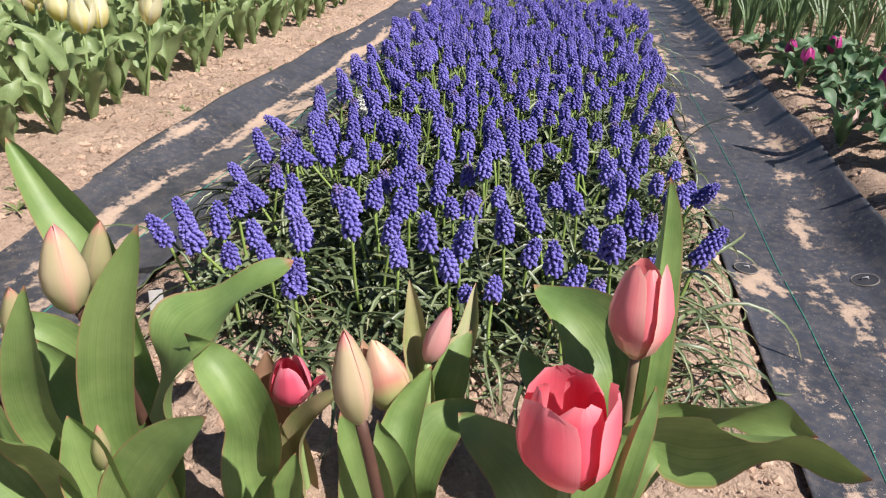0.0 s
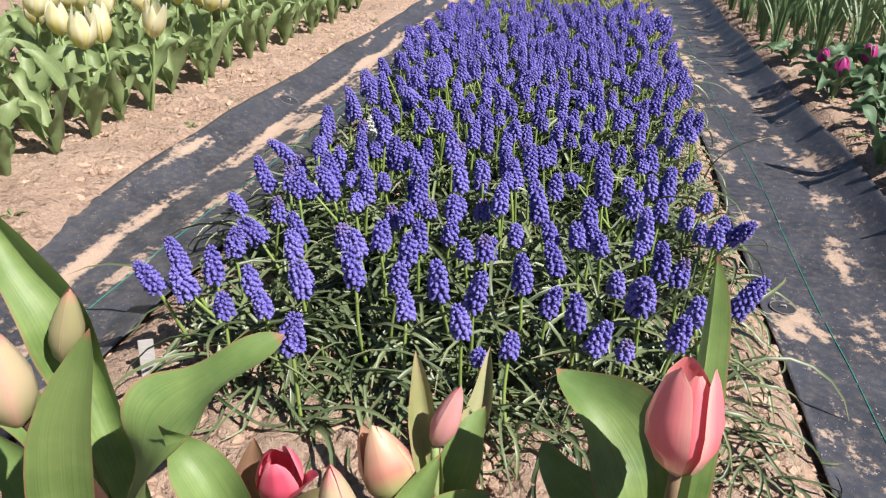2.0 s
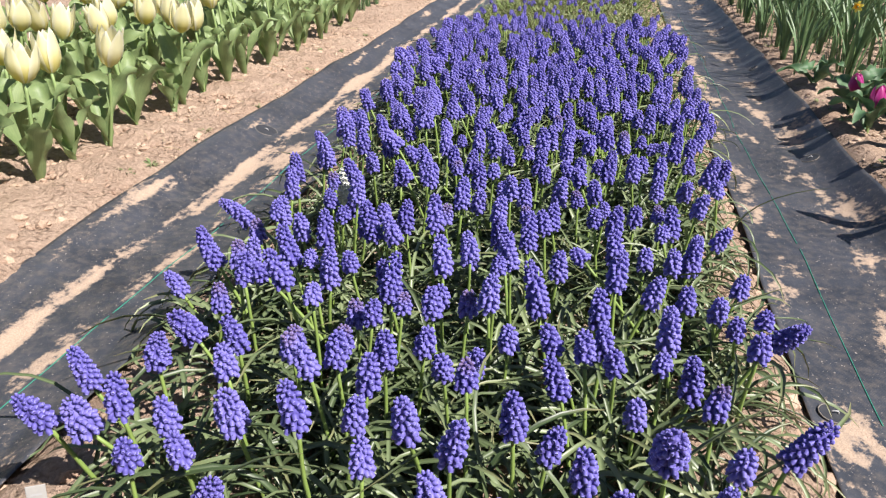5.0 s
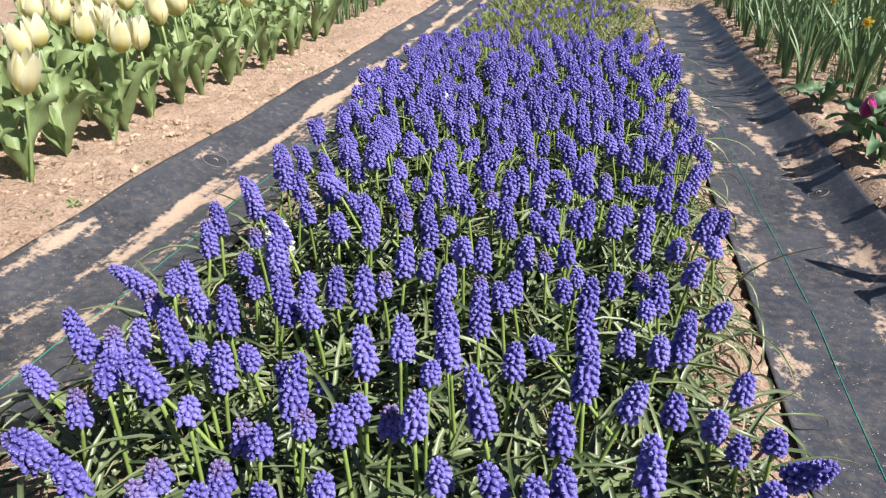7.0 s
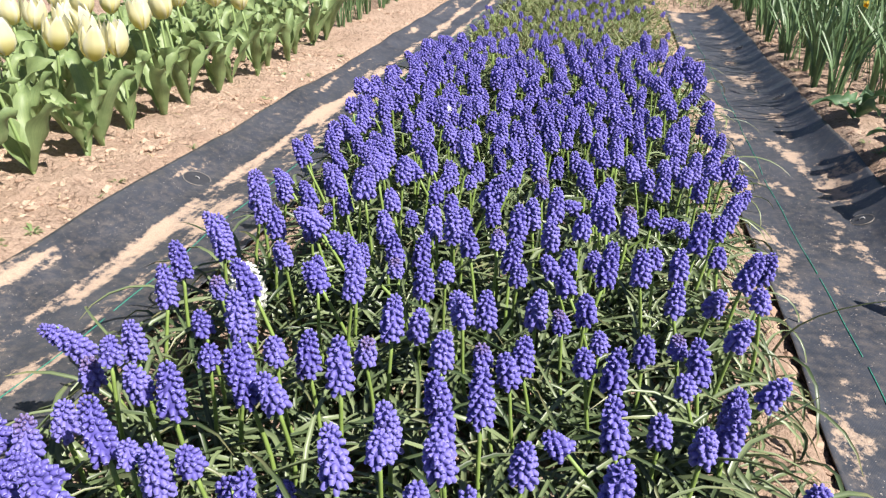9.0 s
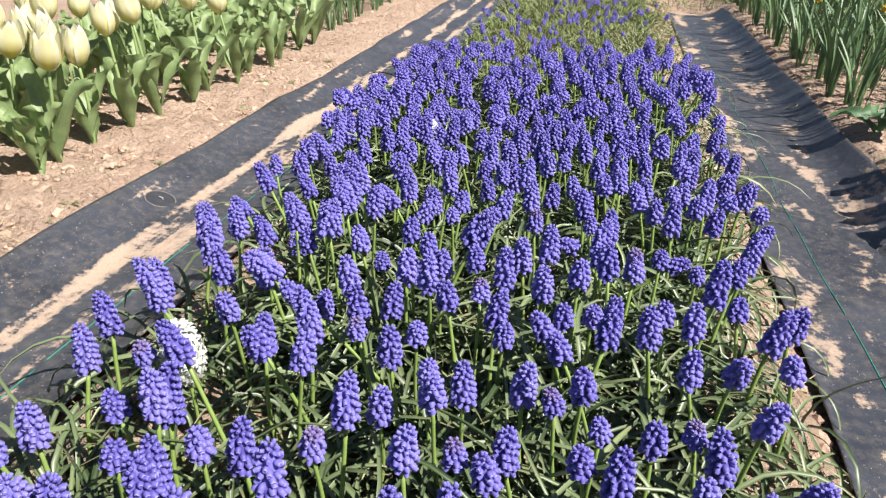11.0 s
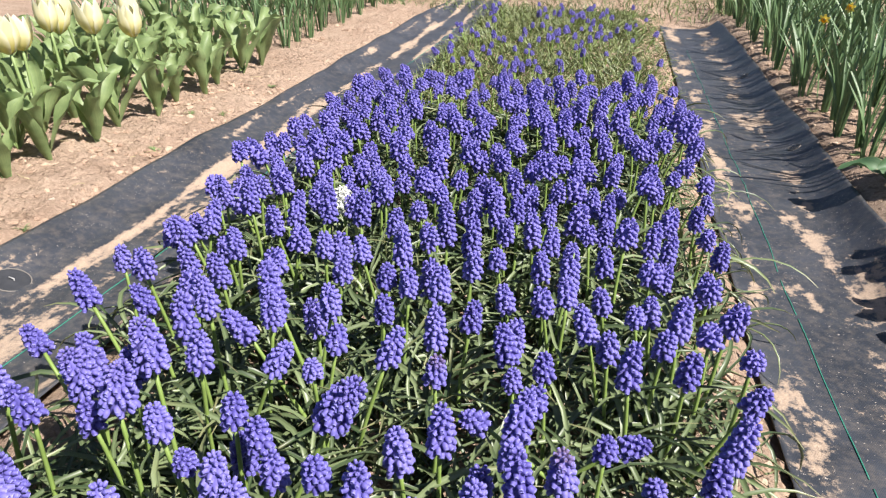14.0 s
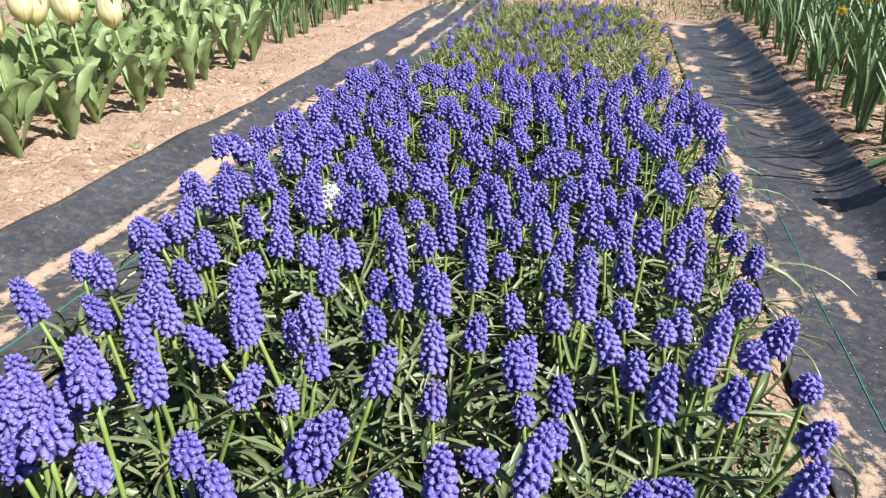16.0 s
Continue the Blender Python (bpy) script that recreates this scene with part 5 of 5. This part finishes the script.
# ---- small things ----
def peg(x, y, grid, label, radius=0.019):
    z = on_cloth(grid, x, y) + 0.0012
    slope = (on_cloth(grid, x + 0.02, y) - on_cloth(grid, x - 0.02, y)) / 0.04
    t = thing("ground_peg", (x, y, z), label, "peg", "pegs in the cloth", 0.0)
    t.matrix_world = Matrix.LocRotScale((x, y, z), Euler((0, -math.atan(slope), 0)), (1, 1, 1))
    g = Geo()
    ang = np.linspace(0, 2 * np.pi, 22, endpoint=False)
    rings = [np.stack([r * np.cos(ang), r * np.sin(ang), np.full(22, h)], -1) for r, h in ((radius, -0.004), (radius, 0.0008), (radius * 0.92, 0.0014), (radius * 0.86, 0.0010), (radius * 0.3, 0.0013), (0.0004, 0.0018))]
    f = [(i * 22 + j, i * 22 + (j + 1) % 22, (i + 1) * 22 + (j + 1) % 22, (i + 1) * 22 + j) for i in range(5) for j in range(22)]
    g.add(np.vstack(rings), f)
    cap = part("cap", g, PEG, t)
    g = Geo()
    tube(g, [(radius * math.cos(a), radius * math.sin(a), 0.0006) for a in np.linspace(0, 2 * np.pi, 26)], 0.0011, 6)
    part("rim", g, DUSTY, cap, "dusty pale rim")
    g = Geo()
    tube(g, [(-0.005, 0, 0.0), (-0.004, 0, 0.005), (0.004, 0.001, 0.005), (0.006, 0.001, 0.0)], 0.0012, 6)
    part("pin", g, STEEL, t, "bright wire pin")
    return t


for px, py, grid, r in ((-0.868, 2.01, GRID_L, 0.031), (0.585, 2.12, GRID_R, 0.022), (0.572, 1.06, GRID_R, 0.021), (0.384, 1.075, GRID_R, 0.020), (0.60, 3.1, GRID_R, 0.016), (0.60, 4.0, GRID_R, 0.016)):
    peg(px, py, grid, "round black plastic peg cap pinning the dark cloth", r)


def plant_tag():
    t = thing("plant_label", (-0.487, 0.655, 0.03), "small white weathered plastic plant label stuck in soil", "plant label")
    t.matrix_world = Matrix.LocRotScale((-0.487, 0.655, 0.024), Euler((radians(-14), radians(3), radians(30))), (1, 1, 1))
    bm = bmesh.new()
    bmesh.ops.create_cube(bm, size=1.0, matrix=Matrix.LocRotScale((0, 0, 0.026), None, (0.019, 0.0013, 0.072)))
    bmesh.ops.bevel(bm, geom=bm.edges[:], offset=0.0005, segments=1, affect="EDGES")
    me = bpy.data.meshes.new("plate")
    bm.to_mesh(me)
    bm.free()
    me.materials.append(TAG)
    part("plate", me, (), t)
    g = Geo()
    for k, w in enumerate((0.011, 0.013, 0.009)):
        z = 0.052 - 0.008 * k
        g.add([(-w / 2, -0.0011, z - 0.0012), (w / 2, -0.0011, z - 0.0012), (w / 2, -0.0011, z + 0.0012), (-w / 2, -0.0011, z + 0.0012)], [(0, 1, 2, 3)])
    part("writing", g, INK, t, "faded illegible pencil lines")


plant_tag()


def white_spike(x, y, z, seed, size, rise):
    """A pale head of starry florets."""
    rng = random.Random(seed)
    base = float(lay(x, y))
    t = thing("white_grape_hyacinth", (x, y, base), "white starry grape hyacinth among the blue ones", "grape hyacinth", "grape hyacinths in the bed")
    top = z - base - 0.6 * rise
    g = Geo()
    tube(g, curve_through([(0, 0, -0.01), (0.004, 0.0, top * 0.5), (0, 0, top)], 7), 0.0023, 6)
    tube(g, [(0, 0, top), (0, 0, top + 1.2 * rise)], (0.0016, 0.0008), 5)
    part("stem", g, MUSCARI_STEM, t)
    g = Geo()
    tube(g, [(0, 0, top + 1.13 * rise * h) for h in (-0.1, 0.1, 0.4, 0.7, 0.95, 1.05)], np.array([0.002, 0.006, 0.008, 0.007, 0.004, 0.001]) * size, 10)
    count = int(32 + 1100 * rise)
    for i in range(count):
        u = (i + 0.5) / count
        a = i * 2.39996
        e = radians(np.interp(u, [0, 0.6, 1], [-30, 5, 75])) + rng.uniform(-0.2, 0.2)
        ax = np.array([math.cos(e) * math.cos(a), math.cos(e) * math.sin(a), math.sin(e)])
        c = np.array([0, 0, top + rise * u]) + ax * 0.012 * size * np.interp(u, [0, 0.4, 1], [0.8, 1, 0.4])
        s = unit(np.cross(ax, [0.1, 0.2, 1.0]))
        q = np.cross(ax, s)
        for k in range(6):
            b = k * math.pi / 3
            d = math.cos(b) * s + math.sin(b) * q
            pts = [c + d * r + ax * h for r, h in ((0.0004, 0), (0.0050 * size, 0.0040), (0.0098 * size, 0.0052))]
            blade(g, pts, np.array([0.0016, 0.0044, 0.0012]) * size, ax, 0.2, 0, 1, 0, 3)
    part("flower_head", g, WHITE, t)


white_spike(-0.380, 1.336, 0.166, 51, 1.38, 0.044)
white_spike(-0.303, 2.138, 0.178, 52, 1.1, 0.020)
white_spike(0.02, 0.93, 0.115, 53, 0.5, 0.008)


def weed(x, y, seed, size, yellow=False):
    rng = random.Random(seed)
    t = thing("weed", (x, y, float(lay(x, y))), "small green weed sprouting in the soil beside dark cloth", "weed", "weeds")
    for k in range(rng.randint(12, 20)):
        g = Geo()
        a = rng.uniform(0, 6.28)
        d = np.array([math.cos(a), math.sin(a), 0])
        ln = size * rng.uniform(0.5, 1.1)
        h = rng.uniform(0.2, 0.9)
        pts = [(0, 0, 0.001), d * ln * 0.5 + (0, 0, ln * h * 0.6), d * ln + (0, 0, ln * h * 0.7)]
        w = size * 0.20 * np.interp(np.linspace(0, 1, 6), [0, 0.3, 0.7, 1], [0.25, 0.5, 1.0, 0.1])
        blade(g, curve_through(pts, 6), w, (0, 0, 1), 0.2, 0, 1, 0, 3)
        part("leaf", g, GRASS if yellow else PALE_LEAF, t)


for k, (wx, wy, ws) in enumerate(((-0.99, 1.55, 0.022), (-0.975, 1.62, 0.026), (-0.97, 1.80, 0.018), (-0.98, 1.88, 0.022), (-0.96, 2.15, 0.018), (-0.985, 2.62, 0.02), (-0.98, 2.95, 0.018), (-1.05, 2.90, 0.02), (-0.99, 3.3, 0.018),
                                  (0.69, 2.42, 0.024), (0.70, 2.30, 0.026), (0.685, 2.50, 0.02), (0.69, 1.95, 0.024), (0.70, 1.85, 0.026), (0.70, 2.95, 0.02), (0.69, 3.35, 0.02), (0.30, 0.60, 0.014), (0.27, 0.93, 0.015), (-0.95, 0.95, 0.03), (-1.0, 1.02, 0.03), (0.33, 2.75, 0.02), (0.33, 3.7, 0.025), (0.32, 4.2, 0.025), (0.0, 0.60, 0.02), (-0.16, 0.50, 0.015))):
    weed(wx, wy, 60 + k, ws, k % 3 == 0)


def clods():
    rng = random.Random(71)
    bm = bmesh.new()
    bmesh.ops.create_icosphere(bm, subdivisions=1, radius=1.0)
    ball = np.array([v.co[:] for v in bm.verts])
    faces = [tuple(v.index for v in f.verts) for f in bm.faces]
    bm.free()
    g = Geo()
    zones = ((-1.75, -0.955, 0.6, 3.4, 9500), (-1.75, -0.955, 3.4, 5.0, 2000), (0.665, 1.25, 1.0, 4.6, 6500), (-0.6, 0.34, 0.15, 0.75, 3600), (0.24, 0.345, 0.7, 5.2, 2200), (-0.5, 0.25, 0.7, 3.3, 900))
    for x0, x1, y0, y1, count in zones:
        for _ in range(count):
            x, y = rng.uniform(x0, x1), rng.uniform(y0, y1)
            r = 0.0016 + (0.0110 if y < 0.75 or 0.2 < x < 0.4 else 0.0095 if x > 0.6 or x < -0.9 else 0.0066) * rng.random() ** 3.2
            s = np.array([rng.uniform(0.7, 1.4), rng.uniform(0.7, 1.4), rng.uniform(0.5, 0.9)]) * r
            a = rng.uniform(0, 6.28)
            lump = ball * (1 + np.array([rng.uniform(-0.36, 0.30) for _ in range(len(ball))])[:, None]) * s
            v = np.stack([lump[:, 0] * math.cos(a) - lump[:, 1] * math.sin(a), lump[:, 0] * math.sin(a) + lump[:, 1] * math.cos(a), lump[:, 2]], -1)
            g.add(v + (x, y, float(lay(x, y)) + r * 0.05), faces)
    ob = part("soil_clods", g, CLOD)
    ob.data.polygons.foreach_set("use_smooth", [False] * len(ob.data.polygons))
    tagged(ob, "loose crumbs of dry soil and small stones", "soil", kind="stuff")


clods()


def straws():
    rng = random.Random(81)
    g = Geo()
    for _ in range(90):
        x, y = (rng.uniform(-0.5, 0.34), rng.uniform(0.6, 3.3)) if rng.random() < 0.6 else (rng.uniform(-1.5, -0.97), rng.uniform(1.0, 3.6))
        a, ln = rng.uniform(0, 6.28), rng.uniform(0.02, 0.07)
        z = float(lay(x, y)) + rng.uniform(0.008, 0.016)
        d = Vector((math.cos(a), math.sin(a), 0))
        p = Vector((x, y, z))
        mid = p + d * ln * 0.5 + Vector((-d.y, d.x, 0)) * rng.uniform(-0.004, 0.004) + Vector((0, 0, rng.uniform(0, 0.006)))
        tube(g, curve_through([p[:], mid[:], (p + d * ln)[:]], 5), np.linspace(0.0010, 0.0005, 5), 5)
    tagged(part("dry_straw", g, STRAW), "scattered bits of dry straw and stalk", "straw", kind="stuff")


straws()
